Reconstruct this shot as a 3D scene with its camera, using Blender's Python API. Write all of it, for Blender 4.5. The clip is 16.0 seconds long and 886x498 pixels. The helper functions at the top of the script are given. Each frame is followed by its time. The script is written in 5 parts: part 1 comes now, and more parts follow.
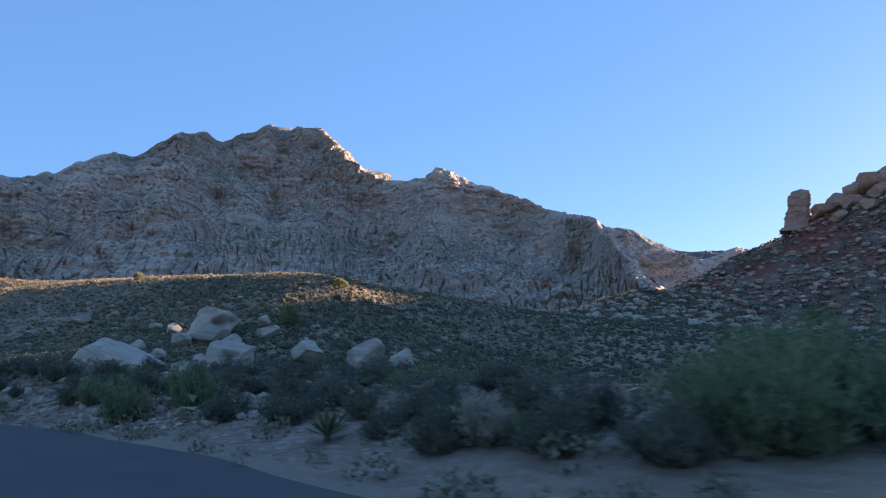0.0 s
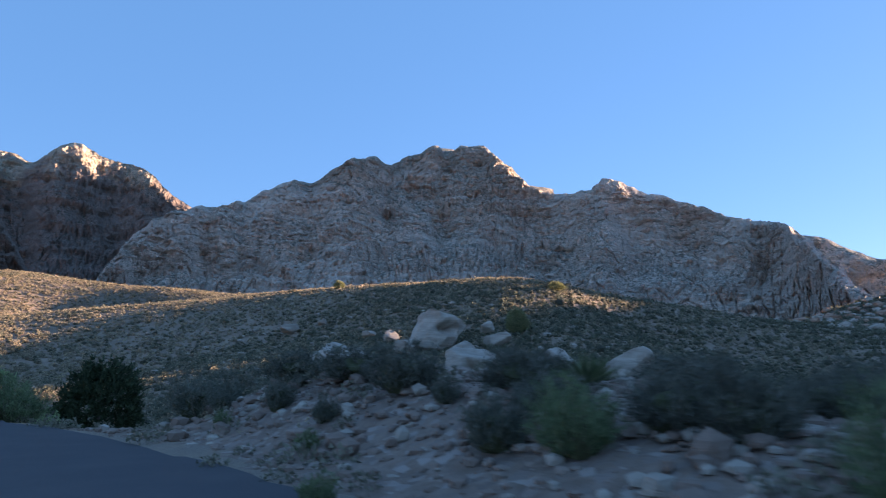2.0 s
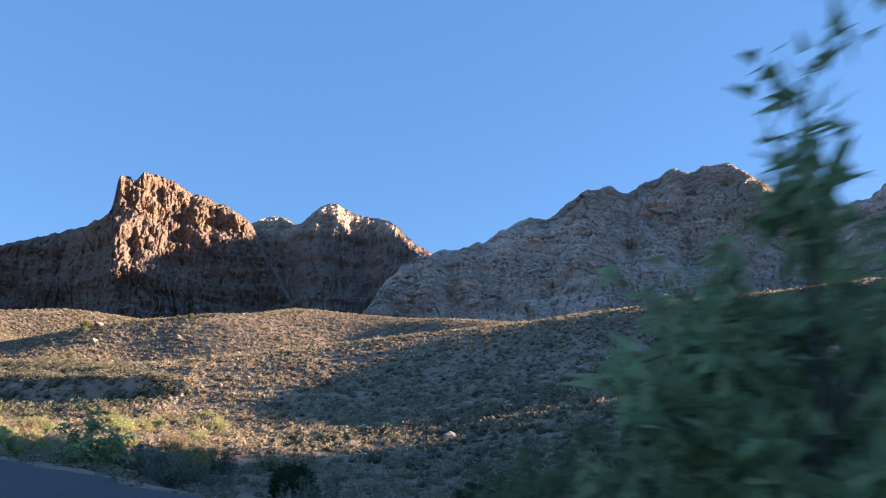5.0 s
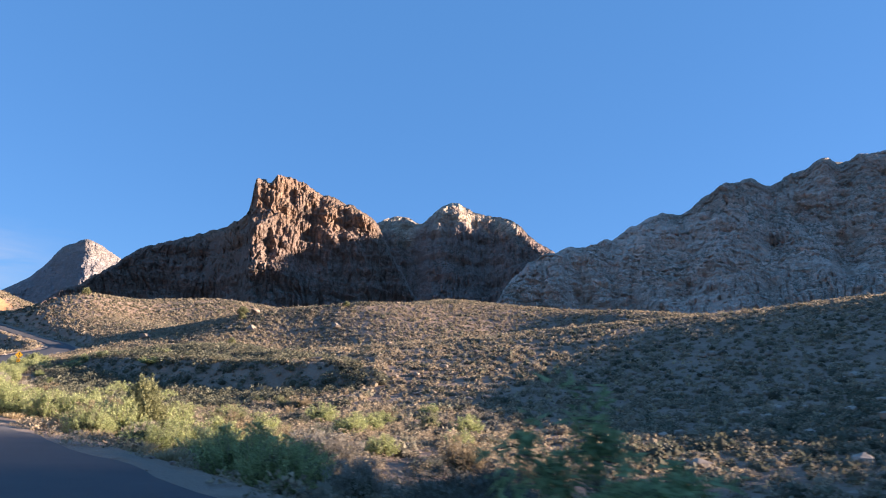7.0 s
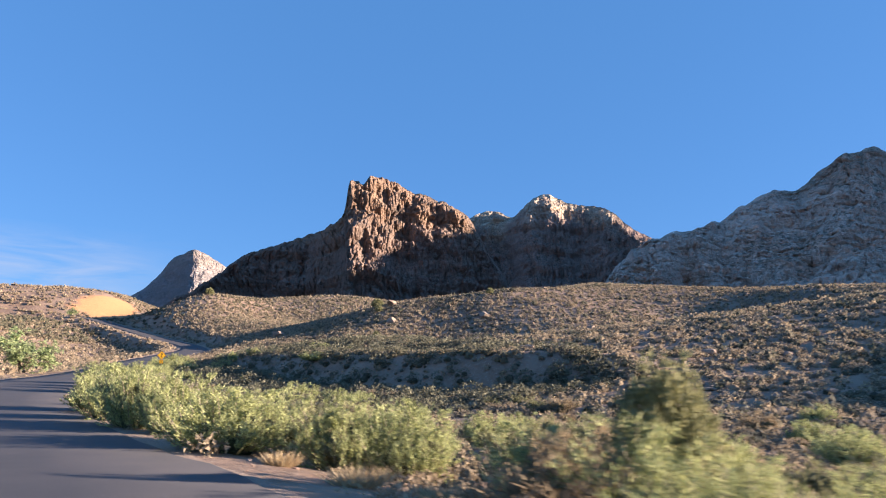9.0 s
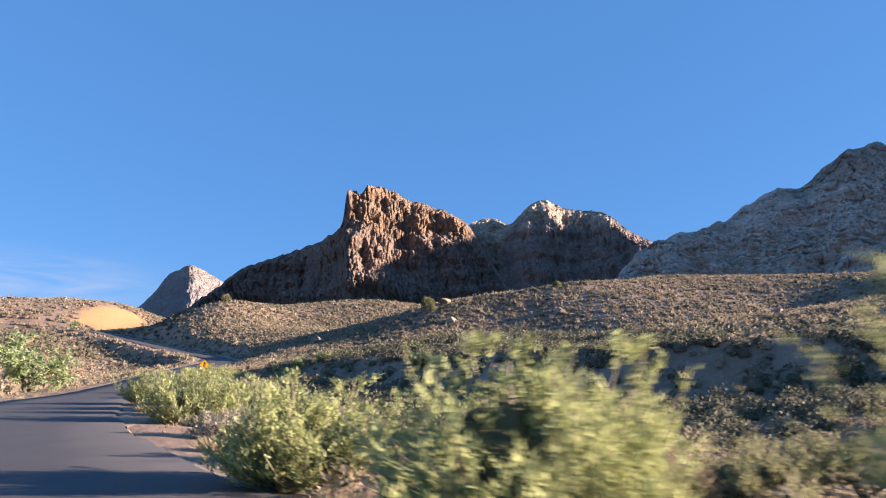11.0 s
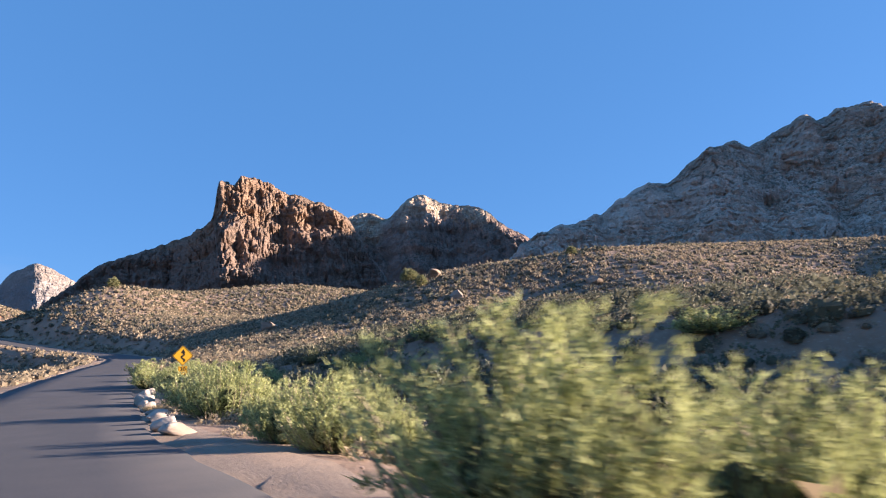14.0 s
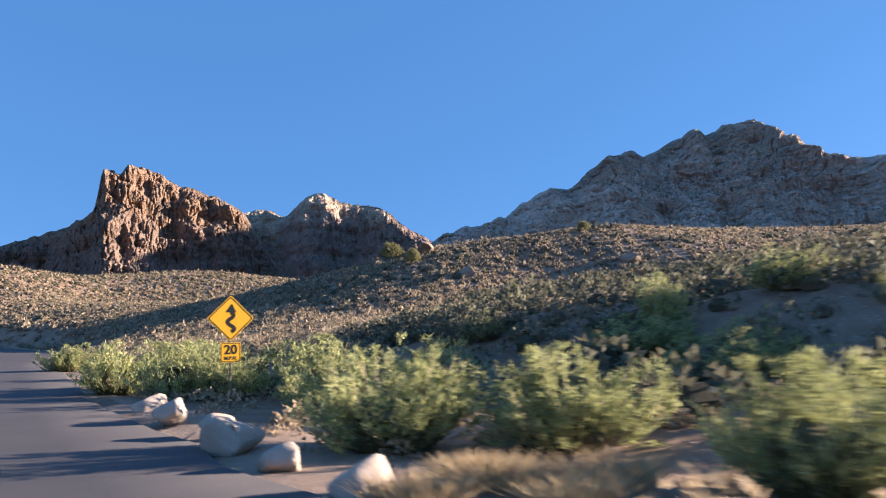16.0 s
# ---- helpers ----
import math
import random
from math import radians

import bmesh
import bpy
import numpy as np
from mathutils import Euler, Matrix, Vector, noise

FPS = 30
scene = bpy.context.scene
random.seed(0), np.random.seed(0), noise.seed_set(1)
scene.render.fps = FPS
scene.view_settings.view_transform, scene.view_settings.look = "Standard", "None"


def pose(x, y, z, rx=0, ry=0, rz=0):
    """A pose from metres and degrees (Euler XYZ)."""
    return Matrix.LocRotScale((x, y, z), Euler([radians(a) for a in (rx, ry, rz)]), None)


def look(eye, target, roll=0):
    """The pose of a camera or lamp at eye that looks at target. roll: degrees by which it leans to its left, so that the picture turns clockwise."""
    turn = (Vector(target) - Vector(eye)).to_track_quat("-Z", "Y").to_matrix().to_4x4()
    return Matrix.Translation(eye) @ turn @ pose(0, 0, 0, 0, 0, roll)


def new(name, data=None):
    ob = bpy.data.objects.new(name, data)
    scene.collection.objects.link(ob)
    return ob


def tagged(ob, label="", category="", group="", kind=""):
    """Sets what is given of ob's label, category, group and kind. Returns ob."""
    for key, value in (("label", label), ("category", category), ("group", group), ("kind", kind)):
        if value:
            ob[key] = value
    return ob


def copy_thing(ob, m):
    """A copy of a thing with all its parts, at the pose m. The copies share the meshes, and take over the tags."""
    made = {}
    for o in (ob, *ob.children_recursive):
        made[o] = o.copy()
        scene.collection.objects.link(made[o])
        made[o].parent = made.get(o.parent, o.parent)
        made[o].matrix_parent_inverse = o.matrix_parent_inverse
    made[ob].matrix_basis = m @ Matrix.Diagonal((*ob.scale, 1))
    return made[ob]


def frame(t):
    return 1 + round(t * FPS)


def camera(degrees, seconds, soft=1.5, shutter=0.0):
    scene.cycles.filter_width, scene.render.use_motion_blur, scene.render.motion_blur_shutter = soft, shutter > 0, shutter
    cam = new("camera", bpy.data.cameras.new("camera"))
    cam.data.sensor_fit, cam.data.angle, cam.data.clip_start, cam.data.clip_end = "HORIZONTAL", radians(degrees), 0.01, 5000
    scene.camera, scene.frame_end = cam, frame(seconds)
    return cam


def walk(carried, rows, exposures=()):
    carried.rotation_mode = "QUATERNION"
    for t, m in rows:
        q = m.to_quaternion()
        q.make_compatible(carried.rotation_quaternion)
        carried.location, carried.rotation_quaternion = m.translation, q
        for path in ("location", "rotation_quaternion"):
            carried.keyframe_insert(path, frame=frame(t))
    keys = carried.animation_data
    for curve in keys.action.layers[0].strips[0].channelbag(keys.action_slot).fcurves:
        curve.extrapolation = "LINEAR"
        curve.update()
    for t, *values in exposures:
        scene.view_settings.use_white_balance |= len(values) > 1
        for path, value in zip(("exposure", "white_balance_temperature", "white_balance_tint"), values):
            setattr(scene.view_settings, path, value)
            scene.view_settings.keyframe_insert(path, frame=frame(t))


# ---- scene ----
cam = camera(65.38, 16.0, soft=1.1, shutter=0.28)

# the car's way: seconds, place, heading clockwise from +y, tilt up, lean to the left
WAY = [
    (0.0, 0.00, -0.00, 0.00, 75.00, 7.26, 0.98),
    (0.5, 3.21, 3.62, -0.36, 72.53, 7.70, 0.13),
    (1.0, 6.32, 7.34, -0.70, 69.34, 8.36, -0.01),
    (1.5, 9.21, 11.26, -1.00, 65.61, 8.30, 0.65),
    (2.0, 11.83, 15.43, -1.27, 61.57, 8.44, 1.27),
    (2.5, 14.20, 19.76, -1.56, 57.76, 9.39, 1.79),
    (3.0, 16.35, 24.20, -1.85, 54.58, 9.95, 1.76),
    (3.5, 18.34, 28.70, -2.09, 51.21, 10.30, 1.55),
    (4.0, 20.13, 33.26, -2.29, 48.03, 10.68, 1.08),
    (6.5, 24.59, 58.40, -3.52, 34.61, 11.23, 2.01),
    (7.0, 24.57, 63.79, -3.70, 32.22, 10.97, 2.51),
    (7.5, 24.32, 69.24, -3.84, 29.56, 10.98, 2.81),
    (8.0, 23.86, 74.73, -3.94, 27.37, 11.26, 3.85),
    (8.5, 23.23, 80.23, -4.09, 25.88, 10.63, 3.16),
    (9.0, 22.53, 85.74, -4.24, 24.68, 10.39, 1.04),
    (9.5, 21.77, 91.28, -4.40, 23.97, 10.71, 0.34),
    (12.0, 18.05, 119.77, -4.59, 27.02, 11.13, -1.57),
    (12.5, 17.45, 125.64, -4.49, 28.76, 10.85, -1.90),
    (13.0, 17.07, 131.55, -4.38, 30.86, 10.69, -2.59),
    (13.5, 17.01, 137.46, -4.32, 33.19, 10.51, -2.80),
    (14.0, 17.16, 143.43, -4.18, 35.76, 10.55, -2.86),
    (14.5, 17.54, 149.41, -4.01, 38.10, 10.28, -3.00),
    (15.0, 18.20, 155.32, -3.92, 40.15, 10.08, -3.04),
    (15.5, 18.95, 161.17, -3.88, 42.48, 9.77, -2.91),
    (16.0, 19.76, 166.96, -3.88, 44.44, 10.30, -3.01),
]
walk(cam, [(t, pose(x, y, z, 90 + up, 0, -turn) @ pose(0, 0, 0, 0, 0, lean)) for t, x, y, z, turn, up, lean in WAY],
     [(0.0, 2.26, 6850, 24), (4.0, 2.28, 6850, 23), (6.5, 1.95, 6100, 20), (9.5, 1.88, 6000, 20), (16.0, 1.90, 6000, 20)])

# ---------------------------------------------------------------- light
SUN_AZ, SUN_EL = 118.8, 12.4          # clockwise from +y, and above the horizon
world = bpy.data.worlds.new("desert_sky")
scene.world = world
world.use_nodes = True
wn = world.node_tree
sky = wn.nodes.new("ShaderNodeTexSky")
sky.sky_type = "NISHITA"
sky.sun_disc = False
sky.sun_elevation, sky.sun_rotation = radians(SUN_EL), radians(SUN_AZ)
sky.altitude, sky.air_density, sky.dust_density, sky.ozone_density = 1300, 1.0, 0.35, 4.2
even = wn.nodes.new("ShaderNodeMix")              # thin dry air: an even blue right up to the hills
even.data_type = "RGBA"
even.inputs[0].default_value = 0.70
even.inputs[7].default_value = (0.35, 1.12, 2.3, 1)
wn.links.new(sky.outputs[0], even.inputs[6])
wn.links.new(even.outputs[2], wn.nodes["Background"].inputs[0])
wn.nodes["Background"].inputs[1].default_value = 0.074
sun = new("sun", bpy.data.lights.new("sun", "SUN"))
sun.data.energy, sun.data.angle, sun.data.color = 5.0, radians(0.55), (1.0, 0.81, 0.58)
sun.matrix_world = look((900 * math.sin(radians(SUN_AZ)), 900 * math.cos(radians(SUN_AZ)), 900 * math.tan(radians(SUN_EL))), (0, 0, 0))


# ---------------------------------------------------------------- noise and meshes
def hashed(ix, iy, iz, seed):
    h = (ix * 374761393 + iy * 668265263 + iz * 2147483647 + seed * 1274126177) & 0xFFFFFFFF
    h = ((h ^ (h >> 13)) * 1274126177) & 0xFFFFFFFF
    h = ((h ^ (h >> 16)) * 668265263) & 0xFFFFFFFF
    return ((h ^ (h >> 15)) & 0xFFFFFF) / float(0xFFFFFF) * 2 - 1


def vnoise(x, y, z, seed=0):
    """Smooth lattice noise from -1 to 1, on arrays."""
    x, y, z = np.broadcast_arrays(np.asarray(x, float), y, z)
    fx, fy, fz = np.floor(x), np.floor(y), np.floor(z)
    ix, iy, iz = fx.astype(np.int64), fy.astype(np.int64), fz.astype(np.int64)
    u, v, w = x - fx, y - fy, z - fz
    u, v, w = (a * a * a * (a * (a * 6 - 15) + 10) for a in (u, v, w))
    total = 0
    for dx in (0, 1):
        for dy in (0, 1):
            for dz in (0, 1):
                total = total + hashed(ix + dx, iy + dy, iz + dz, seed) * (u if dx else 1 - u) * (v if dy else 1 - v) * (w if dz else 1 - w)
    return total


def fbm(x, y, z, octaves=4, seed=0, gain=0.5):
    total, amp, k = 0, 1.0, 1.0
    for i in range(octaves):
        total = total + amp * vnoise(np.asarray(x) * k, np.asarray(y) * k, np.asarray(z) * k, seed + 17 * i)
        amp, k = amp * gain, k * 2.03
    return total


def cells(x, y, seed=0):
    """Broken blocks: the gap to the next block's edge, and a height of its own for each block."""
    x, y = np.broadcast_arrays(np.asarray(x, float), y)
    ix, iy = np.floor(x).astype(np.int64), np.floor(y).astype(np.int64)
    first, second, tone = np.full(x.shape, 9.0), np.full(x.shape, 9.0), np.zeros(x.shape)
    for dx in (-1, 0, 1):
        for dy in (-1, 0, 1):
            px, py = ix + dx, iy + dy
            d = np.hypot(px + 0.5 + 0.45 * hashed(px, py, 0, seed) - x, py + 0.5 + 0.45 * hashed(px, py, 1, seed) - y)
            nearer = d < first
            second = np.where(nearer, first, np.minimum(second, d))
            tone = np.where(nearer, hashed(px, py, 2, seed), tone)
            first = np.where(nearer, d, first)
    return second - first, tone


def smooth(a, b, x):
    t = np.clip((np.asarray(x, float) - a) / (b - a), 0, 1)
    return t * t * (3 - 2 * t)


def raw_mesh(name, verts, faces, shade=True):
    """A mesh from an (n, 3) array and an (m, 3 or 4) array."""
    me = bpy.data.meshes.new(name)
    verts, faces = np.asarray(verts, np.float32), np.asarray(faces, np.int32)
    k = faces.shape[1]
    me.vertices.add(len(verts))
    me.vertices.foreach_set("co", verts.ravel())
    me.loops.add(faces.size)
    me.loops.foreach_set("vertex_index", faces.ravel())
    me.polygons.add(len(faces))
    me.polygons.foreach_set("loop_start", np.arange(0, faces.size, k, dtype=np.int32))
    me.polygons.foreach_set("use_smooth", np.full(len(faces), shade))
    me.update(calc_edges=True)
    return me


def grid_faces(n, m):
    a = np.arange(n * m).reshape(n, m)
    return np.stack([a[:-1, :-1], a[:-1, 1:], a[1:, 1:], a[1:, :-1]], -1).reshape(-1, 4)


def put(name, mesh, mat, parent=None, label="", m=None):
    ob = new(name, mesh)
    if mat and not mesh.materials:
        mesh.materials.append(mat)
    if parent:
        ob.parent = parent
    if m is not None:
        ob.matrix_basis = m
    return tagged(ob, label)


def part(name, bm, mat, parent, label=""):
    me = bpy.data.meshes.new(name)
    bm.to_mesh(me)
    bm.free()
    return put(name, me, mat, parent, label)


# ---------------------------------------------------------------- materials
class Nodes:
    def __init__(self, name):
        self.mat = bpy.data.materials.new(name)
        self.mat.use_nodes = True
        self.t = self.mat.node_tree
        self.bsdf = self.t.nodes["Principled BSDF"]
        self.out = self.t.nodes["Material Output"]
        self.geo = self.t.nodes.new("ShaderNodeNewGeometry")

    def add(self, kind, **values):
        n = self.t.nodes.new(kind)
        for k, v in values.items():
            setattr(n, k, v)
        return n

    def link(self, a, b):
        self.t.links.new(a, b)

    def scaled(self, sx, sy, sz):
        n = self.add("ShaderNodeVectorMath", operation="MULTIPLY")
        self.link(self.geo.outputs["Position"], n.inputs[0])
        n.inputs[1].default_value = (sx, sy, sz)
        return n.outputs[0]

    def noise(self, scale, detail=4.0, rough=0.55, where=None, warp=0.0):
        n = self.add("ShaderNodeTexNoise")
        n.inputs["Scale"].default_value, n.inputs["Detail"].default_value = scale, detail
        n.inputs["Roughness"].default_value, n.inputs["Distortion"].default_value = rough, warp
        self.link(where or self.geo.outputs["Position"], n.inputs["Vector"])
        return n.outputs["Fac"]

    def ramp(self, fac, stops):
        n = self.add("ShaderNodeValToRGB")
        el = n.color_ramp.elements
        while len(el) < len(stops):
            el.new(0.5)
        for e, (p, c) in zip(el, stops):
            e.position = p
            e.color = (*c, 1) if len(c) == 3 else c
        self.link(fac, n.inputs[0])
        return n.outputs[0]

    def grey(self, fac, a, b):
        return self.ramp(fac, [(a, (0, 0, 0)), (b, (1, 1, 1))])

    def mix(self, fac, a, b, kind="MIX"):
        n = self.add("ShaderNodeMix", data_type="RGBA", blend_type=kind)
        for sock, v in ((n.inputs[0], fac), (n.inputs[6], a), (n.inputs[7], b)):
            if isinstance(v, (int, float)):
                sock.default_value = v
            elif isinstance(v, tuple):
                sock.default_value = (*v, 1)
            else:
                self.link(v, sock)
        return n.outputs[2]

    def maths(self, op, a, b=0.0):
        n = self.add("ShaderNodeMath", operation=op)
        for sock, v in ((n.inputs[0], a), (n.inputs[1], b)):
            if isinstance(v, (int, float)):
                sock.default_value = v
            else:
                self.link(v, sock)
        return n.outputs[0]

    def z(self):
        n = self.add("ShaderNodeSeparateXYZ")
        self.link(self.geo.outputs["Position"], n.inputs[0])
        return n.outputs

    def bump(self, height, strength, distance, after=None):
        n = self.add("ShaderNodeBump")
        n.inputs["Strength"].default_value, n.inputs["Distance"].default_value = strength, distance
        self.link(height, n.inputs["Height"])
        if after:
            self.link(after, n.inputs["Normal"])
        return n.outputs[0]

    def done(self, color, rough=0.9, normal=None, spec=0.25):
        for sock, v in ((self.bsdf.inputs["Base Color"], color), (self.bsdf.inputs["Roughness"], rough)):
            if isinstance(v, tuple):
                sock.default_value = (*v, 1)
            elif isinstance(v, (int, float)):
                sock.default_value = v
            else:
                self.link(v, sock)
        self.bsdf.inputs["Specular IOR Level"].default_value = spec
        if normal:
            self.link(normal, self.bsdf.inputs["Normal"])
        return self.mat


def soil():
    n = Nodes("desert_soil")
    big, mid, fine, grit = n.noise(0.03, 4), n.noise(0.35, 5), n.noise(3.0, 5, 0.65), n.noise(22.0, 3, 0.7)
    c = n.ramp(mid, [(0.3, (0.20, 0.135, 0.095)), (0.5, (0.29, 0.20, 0.145)), (0.7, (0.38, 0.27, 0.195))])
    c = n.mix(n.grey(big, 0.52, 0.66), c, (0.20, 0.13, 0.095))
    c = n.mix(n.grey(fine, 0.35, 0.7), c, n.mix(0.5, c, (0.36, 0.28, 0.215)))
    vor = n.add("ShaderNodeTexVoronoi", feature="F1")
    vor.inputs["Scale"].default_value = 7.0
    n.link(n.geo.outputs["Position"], vor.inputs["Vector"])
    peb = n.ramp(vor.outputs["Distance"], [(0.16, (1, 1, 1)), (0.24, (0, 0, 0))])
    c = n.mix(n.maths("MULTIPLY", peb, n.grey(fine, 0.48, 0.56)), c, (0.42, 0.36, 0.30))
    # iron-red earth on the steep hill in the south-east
    sep = n.z()
    steep = n.grey(n.maths("MULTIPLY", sep[0], 0.001), 0.23, 0.30)
    c = n.mix(n.maths("MULTIPLY", steep, 0.75), c, n.ramp(n.noise(0.12, 5), [(0.35, (0.10, 0.075, 0.058)), (0.65, (0.24, 0.165, 0.125))]))
    far = n.maths("MULTIPLY", n.grey(n.maths("MULTIPLY", sep[0], 0.001), 0.30, 0.36), n.grey(n.noise(0.045, 3), 0.47, 0.55))
    c = n.mix(n.maths("MULTIPLY", far, 0.85), c, (0.24, 0.065, 0.05))
    # bare orange earth where the road cuts through the far rise
    gap = n.add("ShaderNodeVectorMath", operation="DISTANCE")
    n.link(n.geo.outputs["Position"], gap.inputs[0])
    gap.inputs[1].default_value = (17, 340, 16)
    cut = n.ramp(n.maths("ADD", n.maths("MULTIPLY", gap.outputs["Value"], 0.01), n.maths("MULTIPLY", mid, 0.1)), [(0.13, (1, 1, 1)), (0.16, (0, 0, 0))])
    c = n.mix(cut, c, n.ramp(fine, [(0.3, (0.52, 0.25, 0.115)), (0.7, (0.70, 0.37, 0.175))]))
    # broken pinkish rock thrown up beside the bend
    bend = n.add("ShaderNodeVectorMath", operation="DISTANCE")
    n.link(n.geo.outputs["Position"], bend.inputs[0])
    bend.inputs[1].default_value = (23, 15, -2)
    rubble = n.ramp(n.maths("ADD", n.maths("MULTIPLY", bend.outputs["Value"], 0.01), n.maths("MULTIPLY", mid, 0.1)), [(0.18, (1, 1, 1)), (0.28, (0, 0, 0))])
    c = n.mix(n.maths("MULTIPLY", rubble, 0.8), c, n.ramp(fine, [(0.3, (0.21, 0.14, 0.108)), (0.7, (0.35, 0.25, 0.20))]))
    chips = n.add("ShaderNodeTexVoronoi", feature="F1")
    chips.inputs["Scale"].default_value = 5.0
    n.link(n.geo.outputs["Position"], chips.inputs["Vector"])
    tone = n.add("ShaderNodeSeparateColor")
    n.link(chips.outputs["Color"], tone.inputs[0])
    c = n.mix(n.maths("MULTIPLY", rubble, n.grey(tone.outputs[0], 0.55, 0.7)), c, n.ramp(tone.outputs[1], [(0.0, (0.22, 0.155, 0.125)), (1.0, (0.42, 0.33, 0.28))]))
    nor = n.bump(grit, 0.6, 0.03, n.bump(fine, 0.8, 0.14))
    return n.done(c, 0.95, nor, 0.1)


def gravel():
    n = Nodes("road_gravel")
    mid, fine, grit = n.noise(0.9, 4), n.noise(9.0, 4, 0.7), n.noise(45.0, 3, 0.7)
    c = n.ramp(grit, [(0.32, (0.14, 0.108, 0.085)), (0.5, (0.28, 0.215, 0.17)), (0.7, (0.44, 0.355, 0.285))])
    c = n.mix(n.maths("MULTIPLY", n.grey(mid, 0.42, 0.62), 0.6), c, n.ramp(fine, [(0.3, (0.26, 0.185, 0.135)), (0.7, (0.42, 0.315, 0.235))]))
    return n.done(c, 0.95, n.bump(grit, 0.7, 0.02, n.bump(fine, 0.5, 0.05)), 0.1)


def asphalt():
    n = Nodes("worn_asphalt")
    grit, mid = n.noise(60.0, 3, 0.7), n.noise(0.7, 4)
    streak = n.noise(1.0, 3, 0.5, n.scaled(1.2, 0.06, 1.0))
    c = n.ramp(grit, [(0.3, (0.047, 0.046, 0.049)), (0.75, (0.112, 0.105, 0.107))])
    c = n.mix(n.maths("MULTIPLY", n.grey(mid, 0.4, 0.7), 0.35), c, (0.125, 0.11, 0.107))
    c = n.mix(n.maths("MULTIPLY", n.grey(streak, 0.5, 0.7), 0.3), c, (0.07, 0.068, 0.072))
    return n.done(c, 0.82, n.bump(grit, 0.25, 0.008), 0.3)


def cliff(name, low, high, scrub, line, warm=None, scale=1.0, tall=0.6, upright=0.5, bushy=0.0):
    """Bedded desert rock: pale slabs below the height `line`, browner beds above, scrub on the ledges."""
    n = Nodes(name)
    k = scale
    beds = n.noise(1.0, 6, 0.65, n.scaled(0.010 * k, 0.010 * k, 0.06 * k), 0.8)
    flutes = n.noise(1.0, 5, 0.6, n.scaled(0.035 * k, 0.035 * k, 0.005 * k), 0.5)
    big, fine = n.noise(0.006 * k, 4), n.noise(0.06 * k, 6, 0.7)
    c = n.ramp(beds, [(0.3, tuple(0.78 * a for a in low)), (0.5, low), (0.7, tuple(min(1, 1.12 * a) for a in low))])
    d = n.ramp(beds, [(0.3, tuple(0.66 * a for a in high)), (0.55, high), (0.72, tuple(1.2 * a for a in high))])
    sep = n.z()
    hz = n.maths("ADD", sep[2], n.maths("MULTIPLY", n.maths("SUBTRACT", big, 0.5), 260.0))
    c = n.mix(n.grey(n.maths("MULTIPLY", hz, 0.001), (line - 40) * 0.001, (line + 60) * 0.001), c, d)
    if warm:
        c = n.mix(n.grey(n.noise(0.011 * k, 3), 0.50, 0.62), c, warm)
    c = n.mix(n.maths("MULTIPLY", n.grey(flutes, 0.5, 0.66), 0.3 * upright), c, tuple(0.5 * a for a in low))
    # thin dark ledges along the beds and cracks down them, crevice shade by colour
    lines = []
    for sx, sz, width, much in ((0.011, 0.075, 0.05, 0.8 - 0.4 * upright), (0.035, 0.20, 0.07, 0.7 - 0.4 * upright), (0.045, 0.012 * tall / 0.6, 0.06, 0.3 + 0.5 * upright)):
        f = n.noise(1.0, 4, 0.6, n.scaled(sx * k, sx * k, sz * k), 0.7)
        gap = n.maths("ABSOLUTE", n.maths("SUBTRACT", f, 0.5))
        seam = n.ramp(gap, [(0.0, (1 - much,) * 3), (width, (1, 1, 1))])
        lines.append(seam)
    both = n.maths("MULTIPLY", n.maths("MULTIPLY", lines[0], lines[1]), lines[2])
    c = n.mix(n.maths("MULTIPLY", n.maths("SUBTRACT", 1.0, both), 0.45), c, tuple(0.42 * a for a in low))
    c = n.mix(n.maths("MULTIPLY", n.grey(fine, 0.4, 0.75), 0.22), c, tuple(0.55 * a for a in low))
    # bushes on the ledges, thicker in some belts
    dots = n.noise(0.15 * k, 2, 0.5)
    up = n.add("ShaderNodeSeparateXYZ")
    n.link(n.geo.outputs["Normal"], up.inputs[0])
    veg = n.maths("MULTIPLY", n.grey(dots, 0.49 - bushy, 0.56 - bushy), n.grey(up.outputs[2], 0.25, 0.6))
    veg = n.maths("MULTIPLY", veg, n.grey(n.noise(0.006 * k, 3), 0.44 - bushy, 0.58 - bushy))
    c = n.mix(n.maths("MULTIPLY", veg, 0.8), c, scrub)
    nor = n.bump(beds, 0.6, 8.0 / k, n.bump(fine, 0.8, 6.0 / k))
    nor = n.bump(flutes, 0.3 + 0.5 * upright, 9.0 / k, nor)
    nor = n.bump(both, 0.7, 6.0 / k, nor)
    return n.done(c, 0.95, nor, 0.1)


